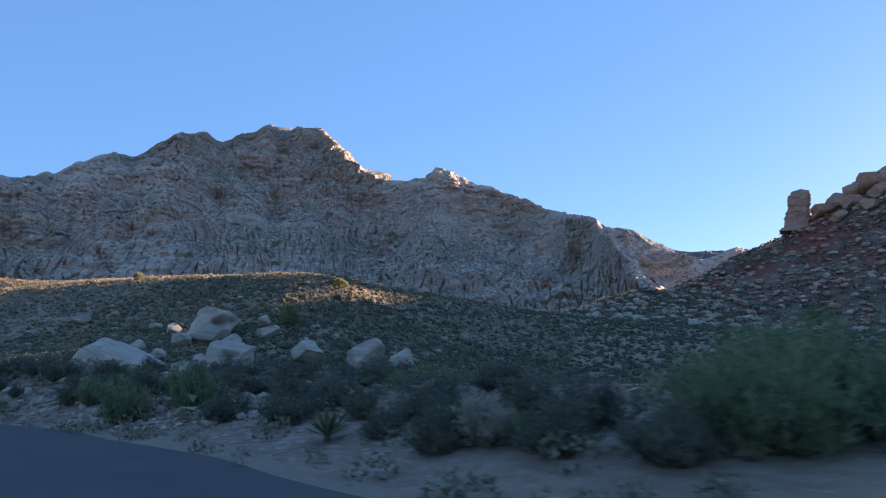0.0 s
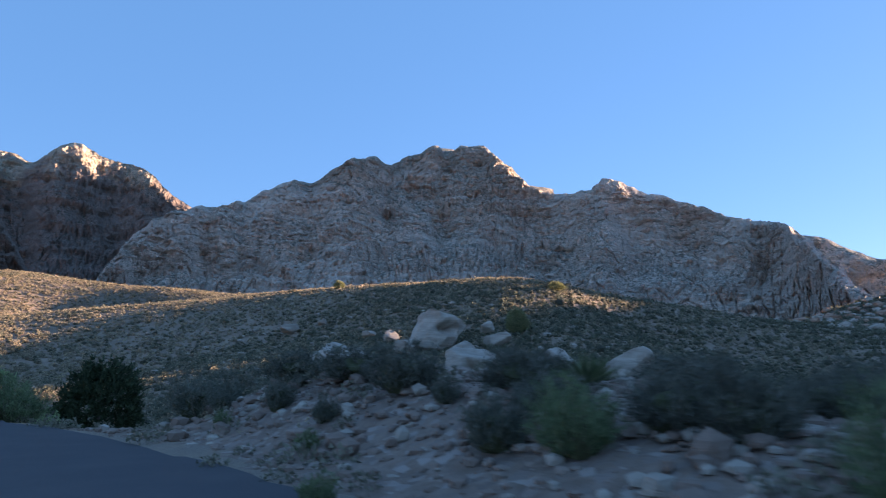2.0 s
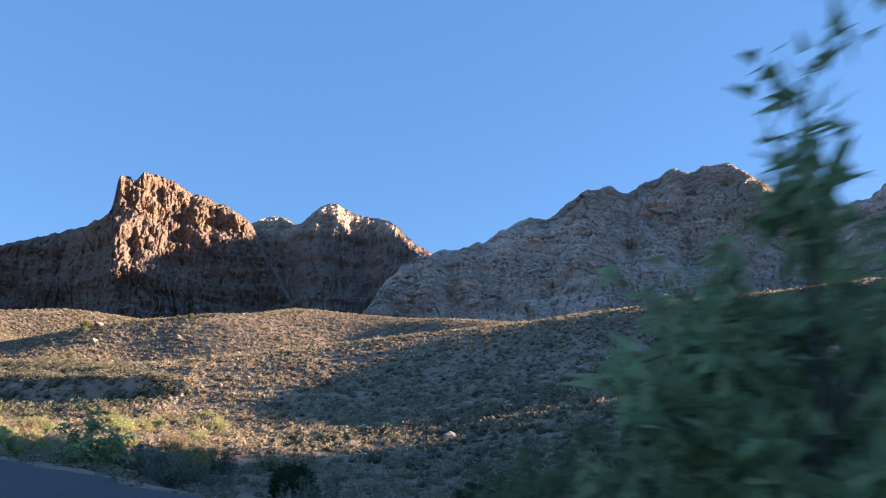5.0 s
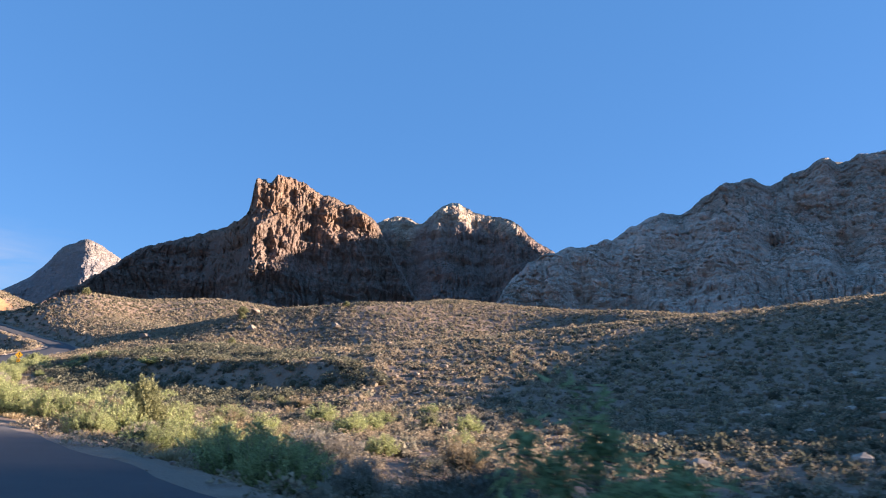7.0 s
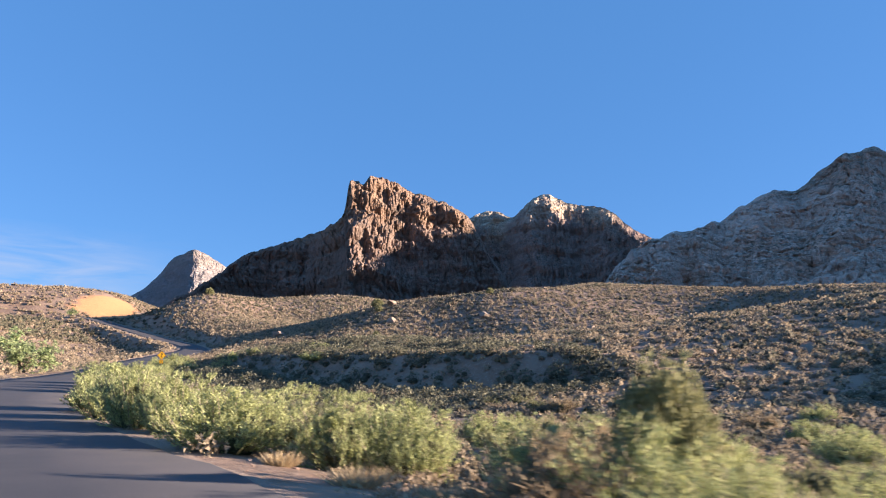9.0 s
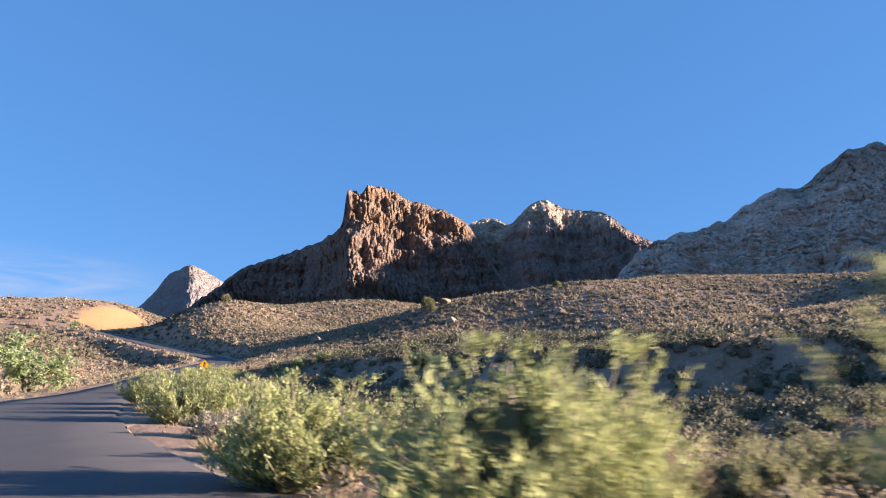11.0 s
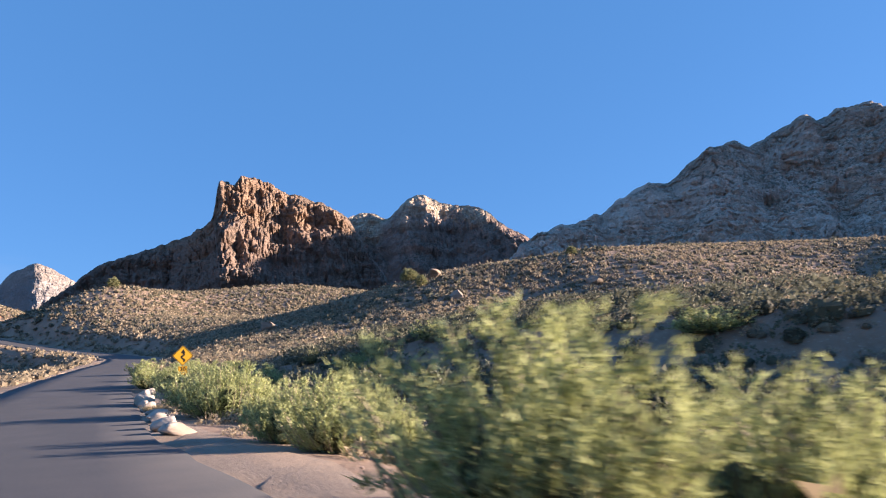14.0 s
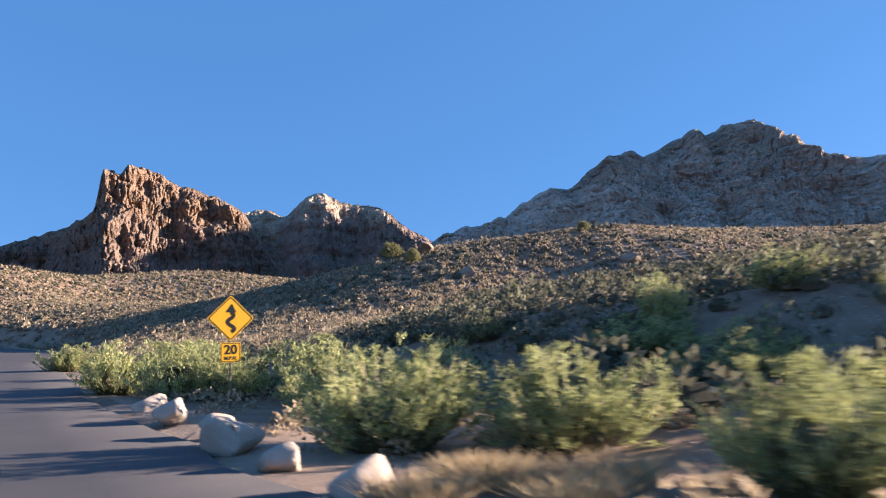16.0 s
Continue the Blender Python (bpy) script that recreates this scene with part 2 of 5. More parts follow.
def sandstone(name, a, b, stain, dip=None):
    n = Nodes(name)
    oi = n.add("ShaderNodeObjectInfo")
    shift = n.add("ShaderNodeVectorMath", operation="ADD")
    n.link(n.geo.outputs["Position"], shift.inputs[0])
    n.link(oi.outputs["Random"], shift.inputs[1])
    beds = n.noise(1.0, 5, 0.6, n.scaled(0.25, 0.25, 1.9), 0.9)
    if dip:
        # beds that lie aslant, with dark weathered streaks along them
        dot = n.add("ShaderNodeVectorMath", operation="DOT_PRODUCT")
        n.link(n.geo.outputs["Position"], dot.inputs[0])
        dot.inputs[1].default_value = dip
        flat = n.add("ShaderNodeCombineXYZ")
        n.link(n.maths("MULTIPLY", dot.outputs["Value"], 1.5), flat.inputs[0])
        n.link(n.maths("MULTIPLY", n.z()[0], 0.16), flat.inputs[1])
        beds = n.noise(0.8, 5, 0.66, flat.outputs[0], 1.3)
    fine, big = n.noise(9.0, 5, 0.65), n.noise(0.5, 4)
    c = n.ramp(beds, [(0.32, tuple((0.86 if dip else 0.7) * v for v in a)), (0.5, a), (0.68, b)])
    c = n.mix(n.maths("MULTIPLY", n.grey(big, 0.55, 0.7), 0.55), c, stain)
    c = n.mix(n.maths("MULTIPLY", n.grey(fine, 0.5, 0.8), 0.4), c, tuple(0.6 * v for v in a))
    c = n.mix(n.maths("MULTIPLY", oi.outputs["Random"], 0.35), c, tuple(0.72 * v for v in b))
    if dip:
        c = n.mix(n.maths("MULTIPLY", n.grey(n.maths("MULTIPLY", beds, big), 0.30, 0.36), 0.55), c, (0.16, 0.11, 0.085))
    nor = n.bump(fine, 0.4, 0.03, n.bump(beds, 0.35 if dip else 0.7, 0.16))
    return n.done(c, 0.9, nor, 0.15)


def leaf(name, dark, light, through_light=0.35, scale=0.9):
    """Leaves and twigs: varied plant by plant and leaf by leaf, with light through them."""
    n = Nodes(name)
    isl = n.geo.outputs["Random Per Island"]
    c = n.ramp(n.noise(scale, 2), [(0.33, dark), (0.66, light)])
    c = n.mix(0.6, c, n.ramp(isl, [(0.0, tuple(0.6 * v for v in dark)), (0.5, tuple(0.5 * (p + q) for p, q in zip(dark, light))), (1.0, tuple(min(1, 1.2 * v) for v in light))]))
    n.done(c, 0.75, None, 0.2)
    tr = n.add("ShaderNodeBsdfTranslucent")
    n.link(c, tr.inputs["Color"])
    mixer = n.add("ShaderNodeMixShader")
    mixer.inputs[0].default_value = through_light
    n.link(n.bsdf.outputs[0], mixer.inputs[1])
    n.link(tr.outputs[0], mixer.inputs[2])
    n.link(mixer.outputs[0], n.out.inputs["Surface"])
    return n.mat


def plain(name, color, rough=0.6, metal=0.0, grain=6.0):
    n = Nodes(name)
    f = n.noise(grain, 4)
    c = n.mix(n.maths("MULTIPLY", f, 0.35), color, tuple(0.7 * v for v in color))
    n.bsdf.inputs["Metallic"].default_value = metal
    return n.done(c, rough, n.bump(f, 0.1, 0.004), 0.4)


SOIL, ASPHALT = soil(), asphalt()
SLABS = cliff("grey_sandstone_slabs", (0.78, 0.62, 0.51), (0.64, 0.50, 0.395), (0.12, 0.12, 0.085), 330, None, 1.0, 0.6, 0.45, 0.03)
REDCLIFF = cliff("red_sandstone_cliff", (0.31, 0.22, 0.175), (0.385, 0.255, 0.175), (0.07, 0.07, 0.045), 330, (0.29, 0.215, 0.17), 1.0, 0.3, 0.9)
# cream cap twice as pale as the cliffs, its sunlit look partly in the colour
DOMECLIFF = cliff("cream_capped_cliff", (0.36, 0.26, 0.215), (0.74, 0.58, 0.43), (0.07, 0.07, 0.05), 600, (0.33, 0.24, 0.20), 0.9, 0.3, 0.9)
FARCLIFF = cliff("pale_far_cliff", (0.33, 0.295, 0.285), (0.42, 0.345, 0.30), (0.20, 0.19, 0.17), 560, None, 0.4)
CRAGROCK = sandstone("banded_crag_sandstone", (0.40, 0.24, 0.17), (0.52, 0.36, 0.26), (0.32, 0.14, 0.095))
SLABROCK = sandstone("streaked_slab_sandstone", (0.46, 0.38, 0.315), (0.60, 0.51, 0.43), (0.36, 0.235, 0.165), (0.19, -0.41, 1.0))
PALEROCK = sandstone("pale_sandstone", (0.43, 0.35, 0.285), (0.58, 0.485, 0.40), (0.30, 0.205, 0.15))
HILLROCK = sandstone("weathered_hill_sandstone", (0.30, 0.235, 0.185), (0.42, 0.34, 0.27), (0.25, 0.17, 0.12))
PINKROCK = sandstone("pinkish_rubble", (0.30, 0.205, 0.16), (0.42, 0.315, 0.255), (0.24, 0.145, 0.105))
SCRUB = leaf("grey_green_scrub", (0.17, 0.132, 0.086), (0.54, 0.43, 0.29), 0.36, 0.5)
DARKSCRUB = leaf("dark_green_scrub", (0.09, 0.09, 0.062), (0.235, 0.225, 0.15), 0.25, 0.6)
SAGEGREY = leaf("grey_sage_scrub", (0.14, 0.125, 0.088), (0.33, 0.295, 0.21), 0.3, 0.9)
# each scrub colour again, darkened for its heart: inner shade set by colour
HEARTS = {m.name: leaf(m.name + "_shaded_twigs", dark, light, 0.1, 3.0) for m, dark, light in (
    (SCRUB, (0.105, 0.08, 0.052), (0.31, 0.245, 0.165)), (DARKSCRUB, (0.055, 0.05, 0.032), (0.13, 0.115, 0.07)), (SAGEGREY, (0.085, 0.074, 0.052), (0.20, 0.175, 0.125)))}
STRAW = leaf("dry_straw", (0.34, 0.25, 0.14), (0.58, 0.46, 0.28), 0.3, 0.8)


# ---------------------------------------------------------------- the lie of the land
# the road's middle line: x, y, height of the asphalt
ROAD = [(-62, -62, 5.2), (-30, -31, 1.9), (-0.4, 0.4, -1.35), (5.8, 7.8, -2.05), (11.3, 15.9, -2.65), (15.9, 24.6, -3.25), (19.7, 33.5, -3.7),
        (22.8, 45.4, -4.25), (23.7, 58.4, -4.85), (22.9, 74.7, -5.35), (21.0, 91.2, -5.75), (18.8, 106, -5.92), (17.1, 119.7, -5.95),
        (16.1, 131.5, -5.75), (16.2, 143.4, -5.5), (17.3, 155.3, -5.25), (19.2, 168, -5.0), (22.3, 185, -4.2), (27, 206, -2.7), (31.5, 226, -1.4),
        (36.5, 241, 0.1), (36.5, 258, 1.6), (31, 280, 3.9), (22, 303, 7.6), (12, 321, 11.0), (-3, 331, 12.8), (-25, 336, 13.8), (-60, 342, 15)]


def spline(points, step):
    """A smooth line through points, cut into even steps."""
    p = np.array(points, float)
    s = np.concatenate([[0], np.cumsum(np.linalg.norm(np.diff(p[:, :2], axis=0), axis=1))])
    m = np.gradient(p, s, axis=0)
    t = np.arange(0, s[-1], step)
    i = np.clip(np.searchsorted(s, t, "right") - 1, 0, len(p) - 2)
    h = (s[i + 1] - s[i])[:, None]
    u = ((t - s[i])[:, None]) / h
    return (2 * u**3 - 3 * u**2 + 1) * p[i] + (u**3 - 2 * u**2 + u) * h * m[i] + (3 * u**2 - 2 * u**3) * p[i + 1] + (u**3 - u**2) * h * m[i + 1]


LINE = spline(ROAD, 1.0)
TAN = np.gradient(LINE, axis=0)
TAN[:, 2] = 0
TAN /= np.linalg.norm(TAN, axis=1)[:, None]
RIGHT = np.stack([TAN[:, 1], -TAN[:, 0], 0 * TAN[:, 0]], 1)
HALF = 3.75


def by_road(x, y):
    """Distance to the right of the road's middle (negative: left), and the road's height there."""
    x, y = np.asarray(x, float), np.asarray(y, float)
    shape, x, y = x.shape, x.ravel(), y.ravel()
    side, high = np.full(x.shape, 999.0), np.zeros(x.shape)
    near = np.nonzero((x > -140) & (x < 130) & (y > -140) & (y < 540))[0]
    for chunk in np.array_split(near, max(1, len(near) // 20000)):
        d = (x[chunk, None] - LINE[None, :, 0]) ** 2 + (y[chunk, None] - LINE[None, :, 1]) ** 2
        i = d.argmin(1)
        dx, dy = x[chunk] - LINE[i, 0], y[chunk] - LINE[i, 1]
        lateral = dx * RIGHT[i, 0] + dy * RIGHT[i, 1]
        side[chunk] = np.sign(lateral + 1e-9) * np.sqrt(d[np.arange(len(i)), i])
        high[chunk] = LINE[i, 2] + (dx * TAN[i, 0] + dy * TAN[i, 1]) * np.gradient(LINE[:, 2])[i]
    return side.reshape(shape), high.reshape(shape)


# spot heights: the wash beside the road, then the hills beyond it
WASH = [(16, 5, -1.6), (22, 14, -2.3), (25.2, 20, -2.0), (26.8, 24.5, -2.0), (28, 28.5, -2.15), (29, 20, -1.9), (29.4, 25.5, -1.9), (25.5, 15, -2.0), (31, 34, -4.7), (34.5, 31, -4.9), (24, 10, -2.1), (38, 14, -3.0), (40, 27, -4.6), (36, 40, -6.6),
        (46, 52, -8.0), (58, 60, -7.4), (60, 30, -5.5), (80, 20, -5.0), (52, 80, -7.5), (36, 70, -6.8), (40, 95, -6.8), (48, 110, -6.3), (53, 117, -6.0), (40, 128, -6.8),
        (77, 110, -3.2), (62, 114, -4.8), (30, 140, -6.0)]
# the bank of the dry wash: its foot, then its edge
BANK = [(34, 173, -4.4), (37, 163, -4.6), (39, 155, -5.3), (42, 147, -5.8), (46, 138, -6.0), (37.5, 172, -1.6), (42, 165, -1.3), (44, 157, -1.8), (47, 149, -2.1), (51.5, 139, -2.5),
        (59, 131, -3.0), (54, 160, -1.7), (44, 186, -0.9), (33, 186, -3.6)]
HILLS = [(66, 69, -4.2), (66, 62, -5.2), (83, 52, -1.5), (95, 36, -3.3), (104, 47, 2.1), (97, 60, 2.1), (97, 88, 0.2), (95, 100, 1.8), (127, 43, 2.9),
         (128, 55, 10.4), (127, 102, 10.8), (169, 37, 8.7), (150, 80, 13.1), (173, 161, 13.1), (154, 175, 15.1), (163, 172, 12.0), (116, 179, 3.7), (106, 183, 4.6),
         (156, 187, 15.3), (118, 213, 15.5), (136, 199, 14.7), (94, 217, 13.8), (96, 200, 7.5), (88, 206, 7.6), (86, 194, 3.2), (77, 204, 1.7), (61, 225, 4.4),
         (73, 231, 10.5)]
BEYOND = [(74, 218, 7.7), (64, 204, 1.4), (55, 276, 9.1), (59, 299, 12.5), (45, 309, 20.0), (39, 256, 1.6), (100, 250, 8.1), (85, 320, 22.3), (130, 250, 19.7),
         (190, 200, 7.1), (200, 120, 15.5), (210, 60, 6.0), (100, 140, 6.0), (130, 140, 9.1), (-10, 345, 18.1), (-40, 350, 19.0), (-25, 290, 9.0), (-30, 240, -1.4),
         (-40, 180, -4.5), (-30, 120, -6.0), (-30, 60, -5.0), (-50, 0, -0.0), (60, -30, -3.2), (8, 335, 12.6), (17, 333, 12.0), (26, 331, 11.4), (8, 344, 19.0), (17, 343, 18.8), (27, 342, 16.6), (40, 345, 14), (-2, 348, 19.5), (60, 360, 15.0)]
_spots = np.array(WASH + BANK + HILLS + BEYOND, float)
_spots = np.concatenate([_spots, LINE[10::12] - (0, 0, 0.3)])
REACH, PLAIN = 42.0, 1.0


def _kernel(d):
    return (1 + d / REACH) * np.exp(-d / REACH)


_w = np.linalg.solve(_kernel(np.linalg.norm(_spots[:, None, :2] - _spots[None, :, :2], axis=2)) + 0.004 * np.eye(len(_spots)), _spots[:, 2] - PLAIN)

# the steep hill that shades the road: its crest line and how far its foot lies from it
CRAG = [(240, 22, 8, 60), (300, 2, 16, 70), (349, -21, 25, 80), (387, -46, 36, 95), (406, -74, 48, 110), (414, -100, 72, 125), (412, -122, 85, 135),
        (402, -144, 96, 140), (396, -180, 114, 165), (400, -240, 150, 190), (430, -330, 150, 210), (480, -450, 130, 230)]


def crag_height(x, y):
    line = spline([(a, b, c) for a, b, c, _ in CRAG], 6.0)
    foot = np.interp(np.linspace(0, 1, len(line)), np.linspace(0, 1, len(CRAG)), [q[3] for q in CRAG])
    best = np.full(x.shape, -50.0)
    for (a, b, c), f in zip(line, foot):
        d = np.hypot(x - a, y - b) / f
        best = np.maximum(best, c * (1.03 - d ** 0.9) * (d < 1.6))
    return best


def land(x, y):
    """The ground's height."""
    x, y = np.asarray(x, float), np.asarray(y, float)
    shape, x, y = x.shape, x.ravel(), y.ravel()
    z = np.full(x.shape, PLAIN)
    near = np.nonzero((np.abs(x - 90) < 420) & (np.abs(y - 150) < 480))[0]
    for chunk in np.array_split(near, max(1, len(near) // 30000)):
        d = np.hypot(x[chunk, None] - _spots[None, :, 0], y[chunk, None] - _spots[None, :, 1])
        z[chunk] = PLAIN + _kernel(d) @ _w
    r = np.hypot(x - 80, y - 140)
    z += smooth(260, 900, r) * 14 + 0.012 * np.maximum(r - 500, 0) * smooth(500, 1200, r)
    box = (x > 150) & (x < 760) & (y > -760) & (y < 220)
    c = crag_height(x[box], y[box]) + fbm(x[box] / 45, y[box] / 45, 0.3, 4, 5) * 5 * smooth(230, 330, x[box])
    m = z[box]
    rise = np.where(c > m - 6, np.maximum(m, c) + 3 * np.exp(-np.abs(m - c) / 6), m) - m
    z[box] = m + rise * smooth(152, 215, x[box])
    z += 0.8 * np.exp(-((x - 28.7) / 3.2) ** 2 - ((y - 27.2) / 3.8) ** 2)          # rubble heaped beside the bend
    # the cut bank of the wash: a level bench, its edge, and the floor below
    edge = x - np.interp(y, [131, 139, 149, 157, 165, 172, 186], [58.5, 51.5, 47.0, 44.0, 41.5, 37.6, 35.0]) + 0.5 * vnoise(x / 4, y / 4, 0.2, 21)
    edge = 0.88 * edge
    floor = np.interp(y, [138, 147, 155, 163, 173], [-6.0, -5.8, -5.3, -4.8, -4.5])
    step = smooth(-4.6, 0.4, edge)
    there = smooth(-10, -5.5, edge) * smooth(11, 4, edge) * smooth(124, 134, y) * smooth(188, 178, y)
    z = z * (1 - there) + (floor * (1 - step) - 2.1 * step + 0.05 * np.maximum(edge, 0)) * there
    side, high = by_road(x, y)
    off = np.abs(side)
    z += (fbm(x / 34, y / 34, 0.5, 3, 2) * 0.4) * smooth(10, 40, off) + fbm(x / 5.0, y / 5.0, 0.1, 3, 9) * 0.12 * smooth(4.5, 12, off)
    verge = high - 0.03 - 0.10 * smooth(4, 7, off) + 0.05 * vnoise(x / 1.7, y / 1.7, 0, 3) * smooth(4.3, 5.4, off)
    verge = np.where(off < 3.0, high - 0.3, verge)
    bank = smooth(4.8, 8.6, off)
    z = verge * (1 - bank) + z * bank
    return z.reshape(shape)


def axis(a, b, step, low, high):
    mid = list(np.arange(a, b, step))
    up, s = [mid[-1]], step
    while up[-1] < high:
        s *= 1.07
        up.append(up[-1] + s)
    down, s = [a], step
    while down[-1] > low:
        s *= 1.07
        down.append(down[-1] - s)
    return np.array(down[:0:-1] + mid + up[1:])


gx, gy = np.meshgrid(axis(-16, 170, 1.05, -4700, 4700), axis(-14, 290, 1.05, -4700, 4700), indexing="ij")
gz = land(gx, gy)
tagged(put("ground", raw_mesh("ground", np.stack([gx, gy, gz], -1).reshape(-1, 3), grid_faces(*gx.shape)[:, ::-1]), SOIL),
       "tan gravelly desert soil with reddish patches", "ground", kind="structure")

# the gravel shoulder between asphalt and scrub
GRAVEL = gravel()
near = LINE[(LINE[:, 1] > -40) & (LINE[:, 1] < 300)]
side_way = RIGHT[(LINE[:, 1] > -40) & (LINE[:, 1] < 300)]
for hand in (1, -1):
    sv = []
    for i in range(len(near)):
        edge = float(np.interp(near[i][1], [70, 80, 115, 130], [5.7, 4.8, 4.7, 4.2])) + 0.6 * float(fbm(i * 0.11, hand * 3.0, 0.0, 3, 14))
        for off in (2.4, 3.0, 3.8, edge, edge + 0.6):
            sv.append(near[i] + side_way[i] * off * hand)
    sv = np.array(sv)
    sv[:, 2] = land(sv[:, 0], sv[:, 1]) + np.tile([0.0, 0.03, 0.02, 0.012, -0.12], len(near))
    sv[0::5, 2] = near[:, 2] - 0.02
    faces = grid_faces(len(near), 5)
    tagged(put("shoulder", raw_mesh("shoulder", sv, faces if hand > 0 else faces[:, ::-1]), GRAVEL), "pale gravel shoulder along the road", "shoulder", kind="structure")

# the road, cambered, with ragged edges
cols = np.array([-HALF, -HALF + 0.15, -1.8, 0, 1.8, -0.15, 0.0])
wider = np.interp(LINE[:, 1], [-60, 45, 70, 105, 140, 158, 200, 300], [4.7, 4.8, 4.4, 4.2, 3.7, 3.3, 3.3, 2.6])
rag = 0.16 * fbm(np.arange(len(LINE)) * 0.35, 0.0, 0.0, 3, 4)
rv = []
for i in range(len(LINE)):
    for j, cx in enumerate(cols):
        wide = (cx if j > 1 else cx * float(np.interp(LINE[i, 1], [190, 240], [1.0, 0.72]))) + (wider[i] + rag[i] if j > 4 else -rag[i] if j < 2 else 0)
        rv.append(LINE[i] + RIGHT[i] * wide + np.array((0, 0, 0.05 - 0.006 * abs(wide) - (0.14 if j in (0, 6) else 0))))
tagged(put("road", raw_mesh("road", rv, grid_faces(len(LINE), len(cols))), ASPHALT), "worn grey asphalt road without markings", "road", kind="structure")

# ---------------------------------------------------------------- mountains
EYE = np.array((20.0, 80.0))          # about the middle of the car's way


def massif(name, label, crest, base, steep, back, mat, seed, gully=60.0, flute=10.0, ledge=6.0, rough=6.0, nu=420, nv=150, curve=1.0, crag=7.0, plateau=1.2, wide=0.0, cliffs=60.0, sheer=1.0, blocks=((60, 14, 5), (24, 34, 7)), bench=0.0, clefts=()):
    """A mountain under a crest line: cliffs in front, a long back slope, gullies, flutes and ledges."""
    line = spline(crest, 5.0)
    k = np.linspace(0, len(line) - 1, nu)
    line = np.stack([np.interp(k, np.arange(len(line)), line[:, i]) for i in range(3)], 1)
    way = EYE - line[:, :2]
    way /= np.linalg.norm(way, axis=1)[:, None]
    kern = np.hanning(31)
    kern /= kern.sum()
    way = np.stack([np.convolve(np.pad(way[:, i], 15, "edge"), kern, "valid") for i in range(2)], 1)
    line[:, 2] += crag * (fbm(np.arange(nu) / 20.0, 0.5, 0.5, 5, seed + 90, 0.5) - 0.1)
    rise = np.maximum(line[:, 2] - base, 5)
    rise_s = np.convolve(np.pad(rise, 15, "edge"), kern, "valid")
    v = np.concatenate([-np.linspace(1, 0.02, 24) ** 1.5, np.linspace(0, 1, nv) ** 1.15])
    V = v[None, :]
    front = np.clip(V, 0, 1)
    reach = np.maximum(rise_s / (steep * (1 + (sheer - 1) * smooth(0.70, 0.82, np.linspace(0, 1, nu)))), wide)[:, None] * np.where(V < 0, back, 1.0)
    X = line[:, 0:1] + way[:, 0:1] * reach * V
    Y = line[:, 1:2] + way[:, 1:2] * reach * V
    fall = np.where(V < 0, np.abs(V) ** plateau, 0.55 * front ** curve + 0.45 * (front - 0.10 * np.sin(front * 6.283 * 1.5)))
    Z = base + rise[:, None] * (1 - fall)
    s = (np.cumsum(np.concatenate([[0], np.linalg.norm(np.diff(line[:, :2], axis=0), axis=1)])))[:, None]
    hold = smooth(0.0, 0.12, np.abs(V))          # the crest keeps its line
    warp = fbm(X / 300, Y / 300, Z / 300, 2, seed + 40)
    ridges = 1 - np.abs(fbm(s / 330 + 0.35 * warp, V * 0.8 + 3.1, 0.0, 3, seed))
    deep = gully * (ridges - 0.45) * np.sin(np.pi * np.clip(front, 0, 1) ** 0.7) * (V > 0)
    fl = (1 - 2 * np.abs(fbm(s / cliffs + 1.2 * warp, Z / 130, 0.0, 5, seed + 7, 0.62))) * flute
    bed = vnoise(X / 260, Y / 260, Z / 20, seed + 3) + 0.6 * vnoise(X / 90, Y / 90, Z / 8, seed + 4)
    rock = fbm(X / 42, Y / 42, Z / 34, 5, seed + 11, 0.6) * rough
    # slabs and columns parted by cracks: flat beds above, upright blocks below
    bent = 26 * fbm(X / 120, Y / 120, Z / 120, 3, seed + 60)
    lower = smooth(0.30, 0.62, front + 0.28 * fbm(X / 210, Y / 210, 0.4, 2, seed + 61))
    broken = 0
    for j, (bw, bh, amp) in enumerate(blocks):
        gap, tone = cells((s + bent + 4000) / bw, (Z + 0.7 * bent + 0.06 * s) / bh, seed + 70 + j)
        small, _ = cells((s + 0.5 * bent + 4000) / (0.45 * bw), (Z + 0.4 * bent) / (0.5 * bh), seed + 80 + j)
        broken = broken + amp * (smooth(0, 0.22, gap) + 0.6 * tone + 0.4 * smooth(0, 0.25, small)) * (lower if j else 1 - lower)
    push = (deep + fl + bed * ledge + broken) * hold + rock * (0.25 + 0.75 * hold)
    for cx, cy, depth, width, lean, *other in clefts:
        at = s[np.hypot(line[:, 0] - cx, line[:, 1] - cy).argmin(), 0]
        off = s - at + lean * front + 30 * warp
        spreading = np.where(off > 0, other[0] if other else width, width)
        push = push - depth * np.exp(-np.abs(off / spreading) ** (1.3 if depth > 0 else 1.6)) * smooth(0.0, 0.3 if depth > 0 else 0.16, front)
    if bench:
        step = Z + 14 * fbm(s / 160, 0.3, 0.7, 2, seed + 62)
        push = push + bench * (smooth(0.0, 0.35, np.mod(step / 95, 1.0)) - 0.75 * np.mod(step / 95, 1.0)) * hold
    X = X + way[:, 0:1] * push
    Y = Y + way[:, 1:2] * push
    Z = Z + rock * 0.35 * (0.6 + 0.4 * hold)
    verts = np.stack([X, Y, Z], -1).reshape(-1, 3)
    return tagged(put(name, raw_mesh(name, verts, grid_faces(nu, len(v)), False), mat), label, "mountain", kind="structure")


